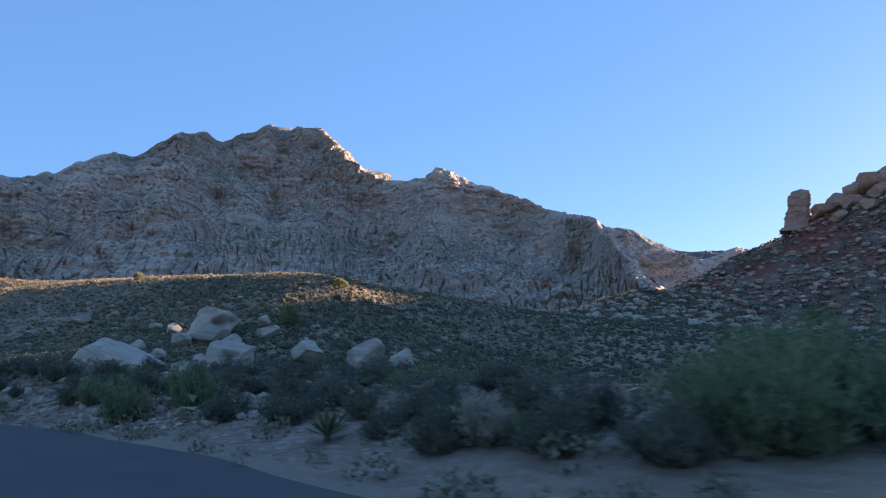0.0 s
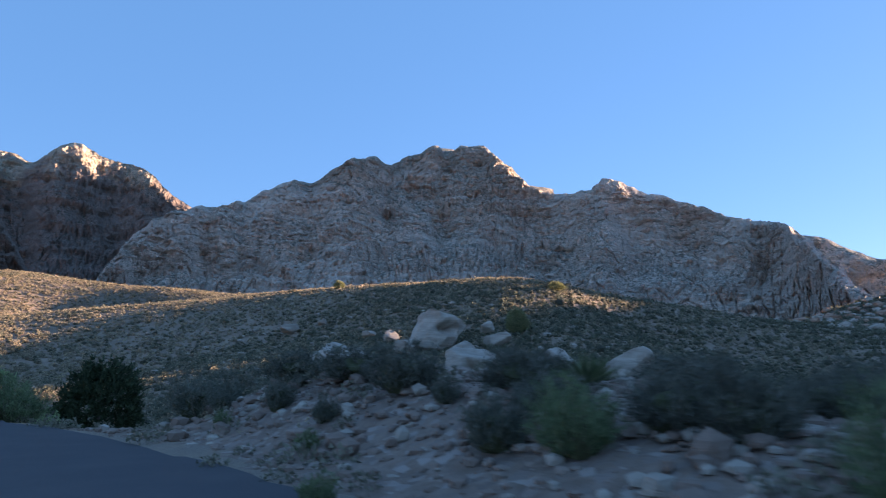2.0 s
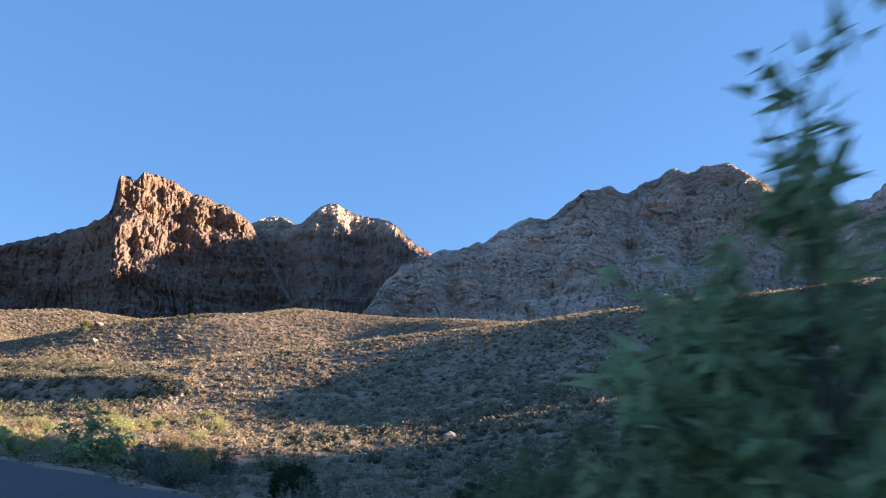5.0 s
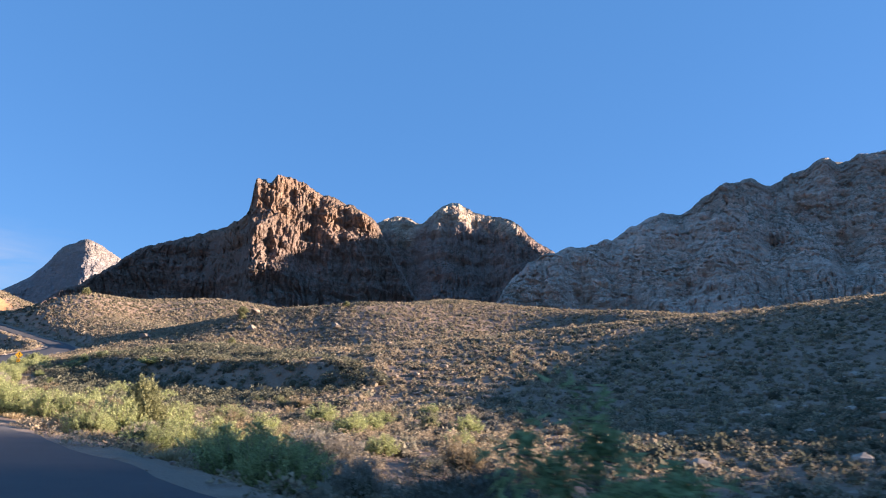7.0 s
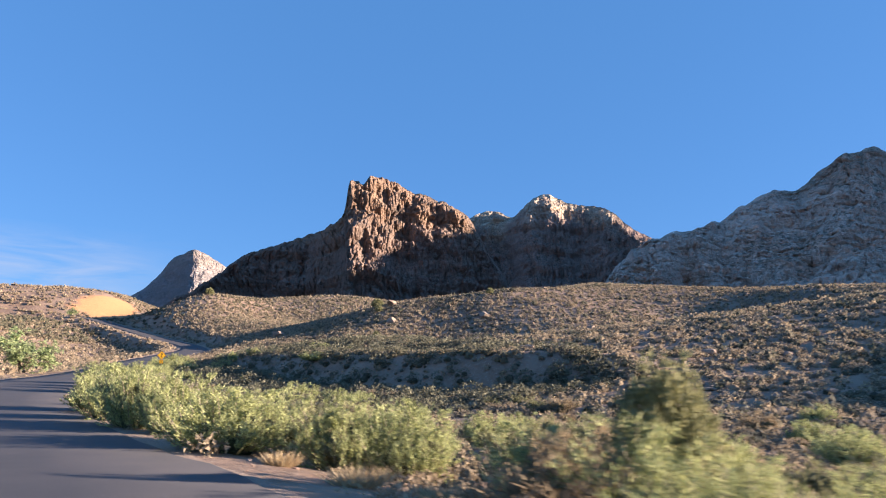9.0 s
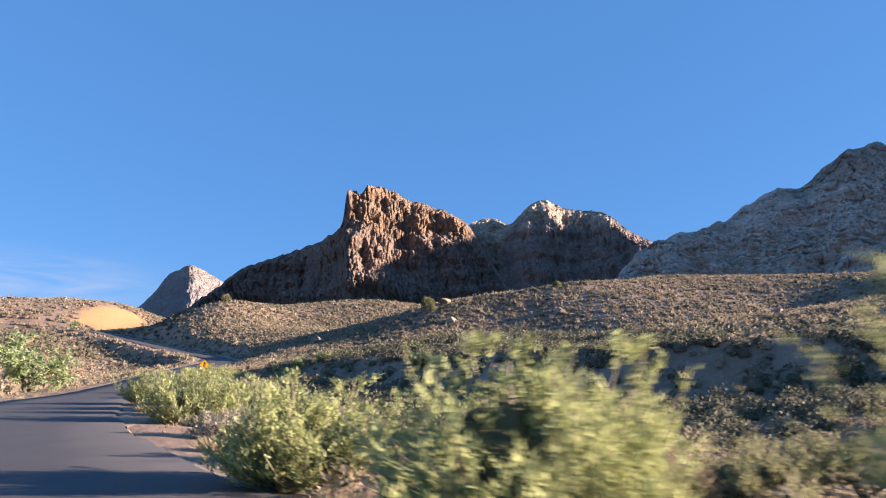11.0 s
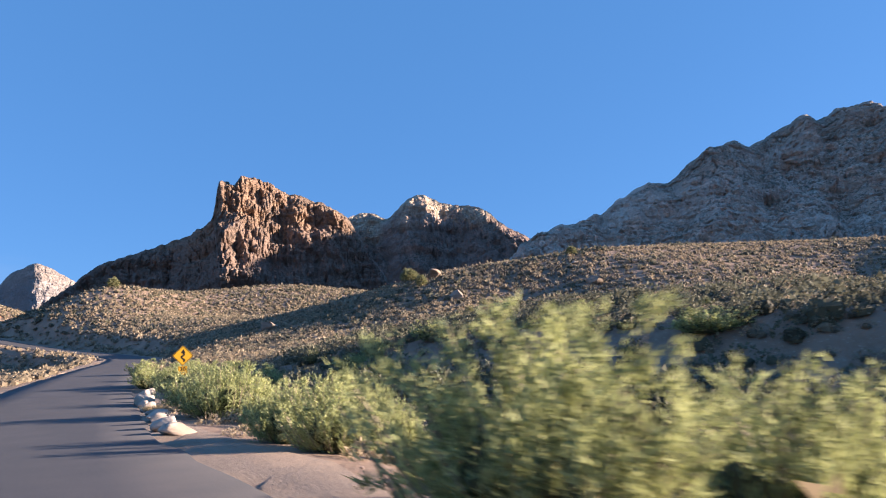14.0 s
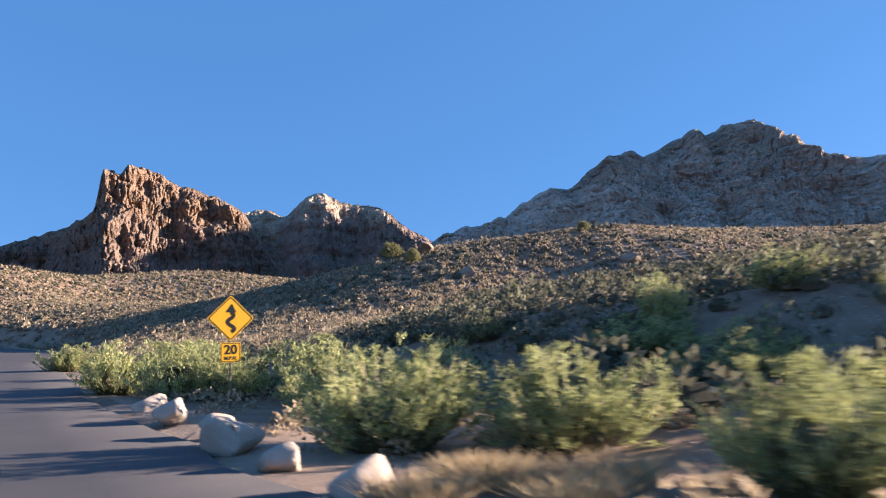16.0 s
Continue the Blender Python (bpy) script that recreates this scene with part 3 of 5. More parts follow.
GREY = [(600, 880, 60), (693, 936, 148), (745, 959, 184), (806, 974, 222), (848, 978, 240), (926, 975, 260), (988, 970, 286), (1052, 946, 331), (1109, 909, 345),
        (1144, 881, 378), (1198, 842, 409), (1250, 819, 406), (1321, 798, 443), (1345, 784, 466), (1366, 773, 474), (1405, 762, 464), (1436, 742, 490), (1462, 705, 490),
        (1420, 635, 438), (1372, 568, 381), (1337, 531, 345), (1316, 398, 317), (1309, 351, 335), (1291, 303, 307), (1256, 222, 277), (1225, 157, 241), (1178, 101, 212),
        (1079, 47, 183), (980, 18, 146), (880, -1, 107), (780, -18, 75), (679, -38, 46), (618, -48, 33)]
SPUR = [(1738, 205, 296), (1744, 149, 301), (1750, 31, 277), (1720, -16, 255), (1689, -54, 225), (1647, -102, 206), (1615, -123, 196), (1572, -154, 177), (1518, -192, 147), (1464, -216, 111)]
RED = [(20, 1740, 60), (93, 1790, 134), (167, 1835, 189), (222, 1880, 235), (295, 1921, 294), (370, 1939, 330), (461, 1940, 372), (520, 1925, 402), (554, 1905, 438), (560, 1893, 493),
       (601, 1880, 502), (619, 1874, 530), (640, 1872, 538), (666, 1862, 537), (684, 1845, 528), (705, 1821, 503), (763, 1775, 479), (808, 1744, 453), (845, 1715, 416), (877, 1664, 320), (900, 1617, 248), (930, 1570, 150)]
DOME = [(700, 2760, 420), (978, 2723, 525), (1235, 2725, 621), (1378, 2767, 688), (1458, 2782, 731), (1525, 2745, 725), (1564, 2688, 701), (1613, 2646, 769), (1681, 2591, 789), (1713, 2509, 743),
        (1750, 2420, 712), (1774, 2339, 691), (1786, 2265, 652), (1794, 2194, 592), (1815, 2109, 533), (1845, 2014, 454), (1875, 1915, 359), (1900, 1800, 300)]
FAR = [(-330, 4590, 190), (-152, 4588, 282), (19, 4591, 405), (195, 4588, 569), (253, 4585, 660), (332, 4581, 711), (414, 4574, 723), (518, 4564, 675), (606, 4553, 626), (803, 4523, 454), (1000, 4480, 300)]
HAZE = [(3504, 330, 560), (3504, 211, 547), (3509, -35, 534), (3506, -149, 475), (3502, -216, 440), (3495, -304, 427), (3600, -411, 440), (3640, -482, 445), (3640, -569, 437), (3600, -800, 420), (3500, -1100, 400)]
massif("mountain_grey", "grey sandstone mountain of bedded slabs in shade", GREY, 25, 0.75, 2.2, SLABS, 21, 85, 5, 6, 9, 820, 230, 1.0, 7, 3.0, 0, 45, 2.0,
       clefts=((1250, 215, 46, 50, -60), (1321, 798, 36, 60, 150), (1330, 500, 26, 60, 60), (1420, 635, -40, 110, 0), (1310, 340, -35, 80, 0), (1180, 100, -30, 70, 0)))
# added out of sight to keep the sun off the grey mountain's south end
massif("south_shade_ridge", "unseen ridge added south-east of the steep hill to cast shade", [(1500, -425, 292), (1560, -440, 305), (1650, -490, 350), (1763, -510, 370), (2000, -610, 420), (2216, -670, 480), (2500, -780, 540)], 60, 1.0, 1.0, SLABS, 91, 30, 8, 8, 8, 80, 24)
# added ridge that blocks the sun from the slabs' low end
massif("saddle_shade_ridge", "low ridge added to keep the sun off the end of the slabs", [(830, -70, 90), (890, -125, 110), (950, -165, 117), (1050, -200, 118), (1160, -230, 118)], 30, 0.9, 1.0, SLABS, 87, 12, 4, 5, 5, 90, 40)
massif("mountain_spur", "shaded grey ridge behind the slabs", SPUR, 60, 1.0, 1.0, SLABS, 83, 40, 8, 8, 8, 160, 60)
massif("mountain_red", "red sandstone mountain with fluted cliffs, sunlit at the top", RED, 40, 1.9, 1.0, REDCLIFF, 33, 44, 6, 7, 12, 700, 220, 1.0, 4, 1.2, 0, 45, 1.0, ((24, 55, 6), (17, 85, 7)), 24,
       clefts=((575, 1888, -150, 100, 0, 270), (640, 1872, 12, 18, 20), (720, 1810, 22, 26, -30), (790, 1755, 14, 18, 10), (470, 1938, 25, 60, 0)))
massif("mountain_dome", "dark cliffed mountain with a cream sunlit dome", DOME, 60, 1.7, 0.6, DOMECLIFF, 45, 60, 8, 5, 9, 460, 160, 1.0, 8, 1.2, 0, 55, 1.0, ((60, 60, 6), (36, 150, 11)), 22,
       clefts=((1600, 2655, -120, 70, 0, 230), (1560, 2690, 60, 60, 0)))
# unseen ridges added to shade the lower red cliffs and the dome
for crest in ([(1450, 1420, 360), (1650, 1290, 470), (1830, 1170, 590), (1990, 1065, 668), (2150, 950, 600), (2350, 830, 590)], [(1845, 737, 480), (1894, 825, 560), (1942, 912, 628), (1990, 1000, 655), (2038, 1088, 675), (2086, 1175, 695), (2130, 1260, 690)], [(2150, 2200, 580), (2350, 2120, 660), (2550, 2020, 760), (2800, 1850, 850)]):
    massif("hidden_shade_ridge", "unseen ridge added behind the grey mountain to cast shade", crest, 60, 0.9, 0.6, SLABS, 77, 30, 8, 6, 6, 90, 30)
massif("mountain_far_north", "distant pale peak with a sunlit flank", FAR, 60, 0.8, 0.05, FARCLIFF, 57, 60, 9, 4, 4, 240, 90, blocks=((70, 220, 6), (60, 300, 9)), clefts=((400, 4575, -330, 140, 0, 300),))
massif("mountain_far_east", "distant hazy grey ridge", HAZE, 60, 0.6, 0.3, FARCLIFF, 69, 60, 12, 6, 8, 200, 60)


# a thin bank of cloud low over the far north
n = Nodes("thin_cloud")
tc = n.add("ShaderNodeTexCoord")
wisp = n.add("ShaderNodeVectorMath", operation="MULTIPLY")
n.link(tc.outputs["Generated"], wisp.inputs[0])
wisp.inputs[1].default_value = (3.0, 1.0, 5.0)
sx = n.add("ShaderNodeSeparateXYZ")
n.link(tc.outputs["Generated"], sx.inputs[0])
soft = n.ramp(sx.outputs[2], [(0.0, (0.7, 0.7, 0.7)), (0.35, (1, 1, 1)), (0.95, (0, 0, 0))])
ends = n.ramp(sx.outputs[0], [(0.0, (0, 0, 0)), (0.25, (1, 1, 1)), (0.65, (0.8, 0.8, 0.8)), (1.0, (0, 0, 0))])
veil = n.maths("MULTIPLY", n.maths("MULTIPLY", soft, ends), n.grey(n.noise(1.0, 5, 0.6, wisp.outputs[0], 0.6), 0.30, 0.72))
glow, clear, both = n.add("ShaderNodeEmission"), n.add("ShaderNodeBsdfTransparent"), n.add("ShaderNodeMixShader")
glow.inputs[0].default_value, glow.inputs[1].default_value = (0.80, 0.88, 1.0, 1), 0.21
n.link(n.maths("MULTIPLY", veil, 0.8), both.inputs[0])
n.link(clear.outputs[0], both.inputs[1])
n.link(glow.outputs[0], both.inputs[2])
n.link(both.outputs[0], n.out.inputs["Surface"])
cu, cw = np.meshgrid(np.linspace(-1250, 420, 12), np.linspace(430, 900, 5), indexing="ij")
tagged(put("cloud_bank", raw_mesh("cloud_bank", np.stack([cu, 4850 - cu * cu / 10000, cw], -1).reshape(-1, 3), grid_faces(12, 5)), n.mat), "thin white bank of cloud near the horizon", "cloud", kind="structure")


# ---------------------------------------------------------------- plants as many small leaves
def quads(at, along, across):
    """Small leaves: a corner-to-corner diamond at each place."""
    v = np.stack([at, at + 0.5 * along + across, at + along, at + 0.5 * along - across], 1).reshape(-1, 3)
    return v, np.arange(len(v)).reshape(-1, 4)


def unit(a):
    return a / np.maximum(np.linalg.norm(a, axis=-1, keepdims=True), 1e-9)


def scatter(name, label, xs, ys, size, leaves, mat, seed, tall=0.75, fine=1.0, heart=0.0):
    """Low bushes, as one object: tufts of small pointed leaves that spray up and out, round a dense heart of twigs,
    darkened as inner shade.
    """
    rng = np.random.default_rng(seed)
    n = len(xs)
    base = np.stack([xs, ys, land(xs, ys) - 0.04], 1)
    d = rng.normal(size=(n, leaves, 3))
    d[..., 2] = np.abs(d[..., 2]) * 0.9 + 0.12
    d = unit(d) * rng.uniform(0.35 + 0.4 * (heart > 0), 1.0, (n, leaves, 1)) ** 0.6
    d[..., 2] *= tall
    at = base[:, None, :] + d * size[:, None, None]
    along = unit(d + rng.normal(scale=0.5, size=d.shape)) * (size[:, None, None] * fine * rng.uniform(0.45, 0.85, (n, leaves, 1)))
    across = unit(np.cross(along, rng.normal(size=d.shape))) * np.linalg.norm(along, axis=-1, keepdims=True) * 0.5
    at = at - 0.5 * along
    v = np.stack([at + across, at + along, at - across], 2).reshape(-1, 3)
    f = np.arange(len(v)).reshape(-1, 3)
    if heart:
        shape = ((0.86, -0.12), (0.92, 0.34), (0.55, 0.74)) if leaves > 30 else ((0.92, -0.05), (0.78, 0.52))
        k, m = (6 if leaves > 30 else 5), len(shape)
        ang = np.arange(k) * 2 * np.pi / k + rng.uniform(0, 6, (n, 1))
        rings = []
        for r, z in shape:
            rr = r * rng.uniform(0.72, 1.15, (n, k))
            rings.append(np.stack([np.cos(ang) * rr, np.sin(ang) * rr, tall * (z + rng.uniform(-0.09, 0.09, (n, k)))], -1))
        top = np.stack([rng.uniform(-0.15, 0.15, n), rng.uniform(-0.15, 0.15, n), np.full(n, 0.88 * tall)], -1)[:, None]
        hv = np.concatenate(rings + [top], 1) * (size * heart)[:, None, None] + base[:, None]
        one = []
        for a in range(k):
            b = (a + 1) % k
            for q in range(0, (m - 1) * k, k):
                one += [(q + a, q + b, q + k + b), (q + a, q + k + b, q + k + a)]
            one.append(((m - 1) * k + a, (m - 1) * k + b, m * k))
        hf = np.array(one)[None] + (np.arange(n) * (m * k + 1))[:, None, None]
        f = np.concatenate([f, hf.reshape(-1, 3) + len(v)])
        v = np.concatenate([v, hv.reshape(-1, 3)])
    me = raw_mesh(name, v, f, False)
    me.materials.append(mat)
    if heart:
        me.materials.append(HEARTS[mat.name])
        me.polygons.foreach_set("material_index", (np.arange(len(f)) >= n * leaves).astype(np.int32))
    return tagged(put(name, me, None), label, "scrub", kind="stuff")


def spread(seed, count, x0, x1, y0, y1, keep, clear=5.5):
    rng = np.random.default_rng(seed)
    x, y = rng.uniform(x0, x1, count), rng.uniform(y0, y1, count)
    side, _ = by_road(x, y)
    ok = (np.abs(side) > clear) & (rng.uniform(size=count) < keep(x, y, side))
    return x[ok], y[ok]


def clumpy(x, y, side):
    return np.clip(0.82 + 0.3 * fbm(x / 7, y / 7, 0, 2, 71), 0.3, 1) * smooth(5, 14, np.abs(side)) * (1 - 0.3 * bare(x, y)) * smooth(8, 11, np.hypot(x - 17, y - 340))


def bare(x, y):
    """The steep bank of the wash carries little."""
    edge = x - np.interp(y, [131, 139, 149, 157, 165, 172, 186], [58.5, 51.5, 47.0, 44.0, 41.5, 37.6, 35.0])
    return smooth(-8, -5, edge) * smooth(2.5, 0.5, edge) * smooth(128, 138, y) * smooth(184, 174, y)


for name, label, seed, count, area, sizes, leaves, fine, mat, heart in (
        ("near_wash_scrub", "low tan-grey scrub along the dry wash", 13, 5200, (24, 46, 30, 240), (0.2, 0.55), 85, 0.22, SCRUB, 0.6),
        ("wash_scrub", "low tan-grey scrub beyond the dry wash", 1, 11500, (44, 75, 30, 240), (0.2, 0.55), 32, 0.36, SCRUB, 0.72),
        ("hill_scrub", "low tan-grey scrub dotted thickly over the hills", 11, 42000, (75, 165, 10, 240), (0.2, 0.52), 13, 0.48, SCRUB, 0.74),
        # dark shrubs, with extra ones to imitate the shaded sides of the scrub
        ("dark_hill_scrub", "dark low shrubs scattered among paler scrub", 2, 11000, (46, 170, -10, 330), (0.25, 0.65), 16, 0.46, DARKSCRUB, 0.75),
        ("sage_hill_scrub", "grey sage scrub scattered over the hills", 12, 6000, (46, 170, 0, 330), (0.3, 0.6), 20, 0.42, SAGEGREY, 0.72),
        ("near_sage_scrub", "grey sage scrub in the dry wash", 16, 1600, (25, 47, 20, 240), (0.25, 0.6), 100, 0.24, SAGEGREY, 0.55),
        ("bank_scrub", "dark leafy scrub on the bank of the wash", 15, 2300, (29, 58, 126, 190), (0.35, 1.0), 100, 0.24, DARKSCRUB, 0.55),
        ("dry_tufts", "pale dry tufts of grass between shrubs", 3, 15000, (46, 170, 60, 330), (0.14, 0.34), 9, 0.9, STRAW, 0),
        ("west_scrub", "low scrub on the flat beside the road", 4, 13000, (-60, 26, 140, 400), (0.35, 0.8), 16, 0.45, SCRUB, 0.72),
        ("west_flat_scrub", "sparse scrub on the flat across the road", 14, 13000, (-75, 20, -60, 150), (0.3, 0.7), 10, 0.9, SCRUB, 0),
        ("far_verge_scrub", "low scrub crowding the far bends of the road", 17, 9000, (-30, 70, 200, 350), (0.3, 0.8), 12, 0.5, SCRUB, 0.75),
        # darker scrub laid over the shaded slope, adding to its shade by colour
        ("shade_hill_scrub", "dark grey-green scrub deepening the shaded hillside by colour", 26, 8000, (50, 130, 8, 92), (0.25, 0.65), 18, 0.45, DARKSCRUB, 0.75),
        # dark shrubs added to imitate the shaded sides of the far scrub
        ("far_dark_scrub", "dark low shrubs giving the speckle of shaded sides on the far rise", 20, 7000, (18, 150, 215, 360), (0.25, 0.65), 10, 0.5, DARKSCRUB, 0.8),
        # dense dark shrubs stand in for the shadow under the cutting
        ("cut_scrub", "dark shrubs giving the belt of shadow below the road cutting", 19, 1500, (-30, 34, 285, 331), (0.5, 1.1), 14, 0.5, DARKSCRUB, 0.8),
        ("rise_scrub", "low scrub on the rise beyond the sign", 18, 9000, (26, 90, 196, 300), (0.25, 0.6), 12, 0.5, SCRUB, 0.75),
        ("far_scrub", "scrub on the far slopes", 5, 36000, (20, 180, 225, 390), (0.28, 0.65), 6, 0.6, SCRUB, 0.78),
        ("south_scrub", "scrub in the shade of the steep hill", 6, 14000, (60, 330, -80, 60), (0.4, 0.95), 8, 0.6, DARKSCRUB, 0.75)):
    px, py = spread(seed, count, *area, clumpy) if name != "far_verge_scrub" else spread(seed, count, *area, lambda x, y, s: smooth(16, 7, np.abs(s)) * smooth(7, 10, np.hypot(x - 17, y - 340)), 4.0)
    r = np.random.default_rng(seed + 50)
    scatter(name, label, px, py, r.uniform(*sizes, len(px)) * (1 + 0.5 * (r.uniform(size=len(px)) > 0.95)), leaves, mat, seed + 90, 1.1, fine, heart)
px, py = spread(7, 13000, 230, 470, -200, 20, clumpy)
scatter("crag_scrub", "dark scrub between rocks on the steep hill", px, py, np.random.default_rng(8).uniform(0.7, 2.0, len(px)), 6, DARKSCRUB, 99)


# low growth on the verges, in shade and in sun, which the leaf colours paint too
for name, label, seed, count, area, sizes, leaves, mat in (
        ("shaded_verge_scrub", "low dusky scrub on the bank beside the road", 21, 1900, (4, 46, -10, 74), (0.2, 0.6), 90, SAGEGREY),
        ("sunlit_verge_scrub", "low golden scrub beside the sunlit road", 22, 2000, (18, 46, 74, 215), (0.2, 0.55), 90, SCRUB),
        ("west_verge_scrub", "low green-grey scrub on the far side of the road", 24, 2600, (-12, 34, 90, 270), (0.2, 0.6), 40, SAGEGREY),
        ("west_verge_grass", "pale straw along the far edge of the road", 25, 5200, (-5, 36, 90, 262), (0.14, 0.34), 26, STRAW),
        ("verge_grass", "dry straw along the edge of the asphalt", 23, 1800, (-5, 40, -8, 240), (0.1, 0.28), 24, STRAW)):
    rows = spread(seed, count, *area, lambda x, y, s: smooth(8.0, 5.0, -s) * (s < -3.9) if name == "west_verge_grass" else smooth(24, 7, np.abs(s)) * ((s < 0) if "west" in name else (s > 0)) if "grass" not in name else smooth(8.5, 5.5, np.abs(s)), 3.95 if name == "west_verge_grass" else 4.5)
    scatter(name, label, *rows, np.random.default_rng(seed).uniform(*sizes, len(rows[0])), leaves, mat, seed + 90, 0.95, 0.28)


# ---------------------------------------------------------------- boulders
def lump(seed, cuts=9, detail=4, rough=0.07, blocky=0.55, hollow=None):
    """A weathered block: a ball cut by random planes, then worn and pitted, or hollowed out. About one unit across."""
    bm = bmesh.new()
    bmesh.ops.create_icosphere(bm, subdivisions=detail, radius=1.0)
    v = np.array([p.co[:] for p in bm.verts])
    f = np.array([[p.index for p in q.verts] for q in bm.faces])
    bm.free()
    rng = np.random.default_rng(seed)
    for _ in range(cuts):
        nrm = unit(rng.normal(size=3))
        d = rng.uniform(blocky, 0.82)
        over = np.maximum(v @ nrm - d, 0)
        v = v - over[:, None] * nrm
    v = v * (1 + rough * fbm(v[:, 0] * 2, v[:, 1] * 2, v[:, 2] * 2, 4, seed)[:, None])
    if hollow:
        way = unit(np.array(hollow, float))
        gap = np.linalg.norm((unit(v) - way) * (1, 1, 1.3), axis=1) * (1 + 0.25 * fbm(v[:, 0] * 2, v[:, 1] * 2, v[:, 2] * 2, 2, seed + 3))
        v = v * (1 - 0.80 * smooth(0.60, 0.42, gap))[:, None]
    v[:, 2] += 0.02 * vnoise(v[:, 0], v[:, 1], v[:, 2] * 9, seed + 5)
    v -= (v.max(0) + v.min(0)) / 2
    v /= v.max(0) - v.min(0)
    v[:, 2] += 0.5
    return v, f


LUMPS = [raw_mesh("boulder", *lump(200 + i, 14 + i % 4, 4, 0.07, 0.47), True) for i in range(6)]
SMALL = [raw_mesh("rock", *lump(300 + i, 14, 3, 0.05, 0.46), True) for i in range(5)]
CAVES = [raw_mesh("boulder", *lump(220, 12, 5, 0.08, 0.5, (-0.60, -0.80, 0.12)), True), raw_mesh("boulder", *lump(221, 12, 5, 0.08, 0.5, (-0.75, -0.55, 0.25)), True)]
for me in LUMPS + SMALL + CAVES:
    me.materials.append(PALEROCK)


def boulder(name, label, x, y, wide, deep, tall, turn, kind, tilt=0.0, sink=0.25, group="", mat=None):
    ob = new(name, kind)
    z = float(land(x, y))
    ob.matrix_basis = pose(x, y, z - sink * tall, 0, tilt, turn) @ Matrix.Diagonal((wide, deep, tall * (1 + sink), 1))
    if mat:
        ob.material_slots[0].link = "OBJECT"
        ob.material_slots[0].material = mat
    return tagged(ob, label, "boulder", group)


# the great tilted slab in the wash: a wedge whose beds dip to one side
def slab_shape(profile, front, behind, middle):
    """A rounded wedge: an outline in x and z, cut off in front and behind, its beds standing out."""
    bm = bmesh.new()
    bmesh.ops.create_icosphere(bm, subdivisions=6, radius=1.0)
    d = np.array([p.co[:] for p in bm.verts])
    f = np.array([[p.index for p in q.verts] for q in bm.faces])
    bm.free()
    total = 0
    for (ax, az), (bx, bz) in zip(profile, profile[1:] + profile[:1]):
        nrm = unit(np.array((-(bz - az), 0.0, bx - ax)))
        nrm = unit(nrm + np.array((0, -0.10 if nrm[2] > 0.3 else 0.05, 0)))
        h = nrm @ np.array((ax, 0, az - middle))
        total = total + np.maximum(d @ nrm / h, 0) ** 16
    for nrm, h in ((unit(np.array((-0.10, -1.0, 0.30))), front), (unit(np.array((0.1, 1.0, 0.15))), behind)):
        total = total + np.maximum(d @ nrm / h, 0) ** 16
    v = d * total[:, None] ** (-1 / 16) + (0, 0, middle)
    dip = v[:, 2] + 0.45 * v[:, 0] + 0.35 * fbm(v[:, 0] / 4, v[:, 1] / 4, v[:, 2] / 4, 3, 8)
    groove = 1 - smooth(0.03, 0.16, np.abs(np.mod(dip * 0.85 + 0.3 * vnoise(dip, 0.2, 0.7, 3), 1.0) - 0.5))
    out = 0.27 * fbm(v[:, 0] / 2.2, v[:, 1] / 2.2, v[:, 2] / 2.2, 4, 12) + 0.10 * vnoise(dip * 1.9, v[:, 0] / 9, v[:, 1] / 9, 6) - 0.34 * groove * smooth(-0.2, 0.5, vnoise(v[:, 0] / 2.5, v[:, 1] / 2.5, dip / 1.5, 5))
    return v + unit(v - np.array((0, 0, middle))) * out[:, None], f


big, bigf = slab_shape([(-4.6, -0.6), (-5.6, 2.3), (-5.3, 4.3), (-4.2, 5.6), (-3.7, 6.9), (-2.4, 7.4), (-0.9, 7.0), (1.9, 5.9), (4.7, 4.3), (5.2, 2.2), (4.8, -0.6)], 3.0, 3.6, 3.4)
slab = put("slab_boulder", raw_mesh("slab_boulder", big, bigf), SLABROCK, m=pose(60, 49.8, float(land(60, 49.8)) - 1.4, 0, 0, -65))
tagged(slab, "huge tilted wedge of pale layered sandstone with brown streaks", "boulder")

for i, (x, y, wide, deep, tall, turn) in enumerate([
        (65.4, 45.6, 5.0, 4.0, 2.9, 20), (80.8, 57.3, 3.2, 2.6, 1.9, 10), (81.4, 50.4, 3.8, 3, 2.4, 70), 
        (81, 39, 5.9, 4.4, 3.0, 30), (83, 32, 5.0, 4, 3.8, 75), (79, 26, 4.2, 3.6, 3.4, 15), (99, 90, 4.4, 3, 1.4, 0), (52.8, 234, 3.0, 2.4, 1.2, 50), (71.5, 216, 2.6, 2.0, 1.1, 25)]):
    boulder("boulder", "pale weathered sandstone boulder among scrub", x, y, wide, deep, tall, turn, LUMPS[i % 6], 6 * math.sin(i * 2.1), 0.2 if y < 80 else 0.5, "boulders on the hill", None if y < 80 else HILLROCK)
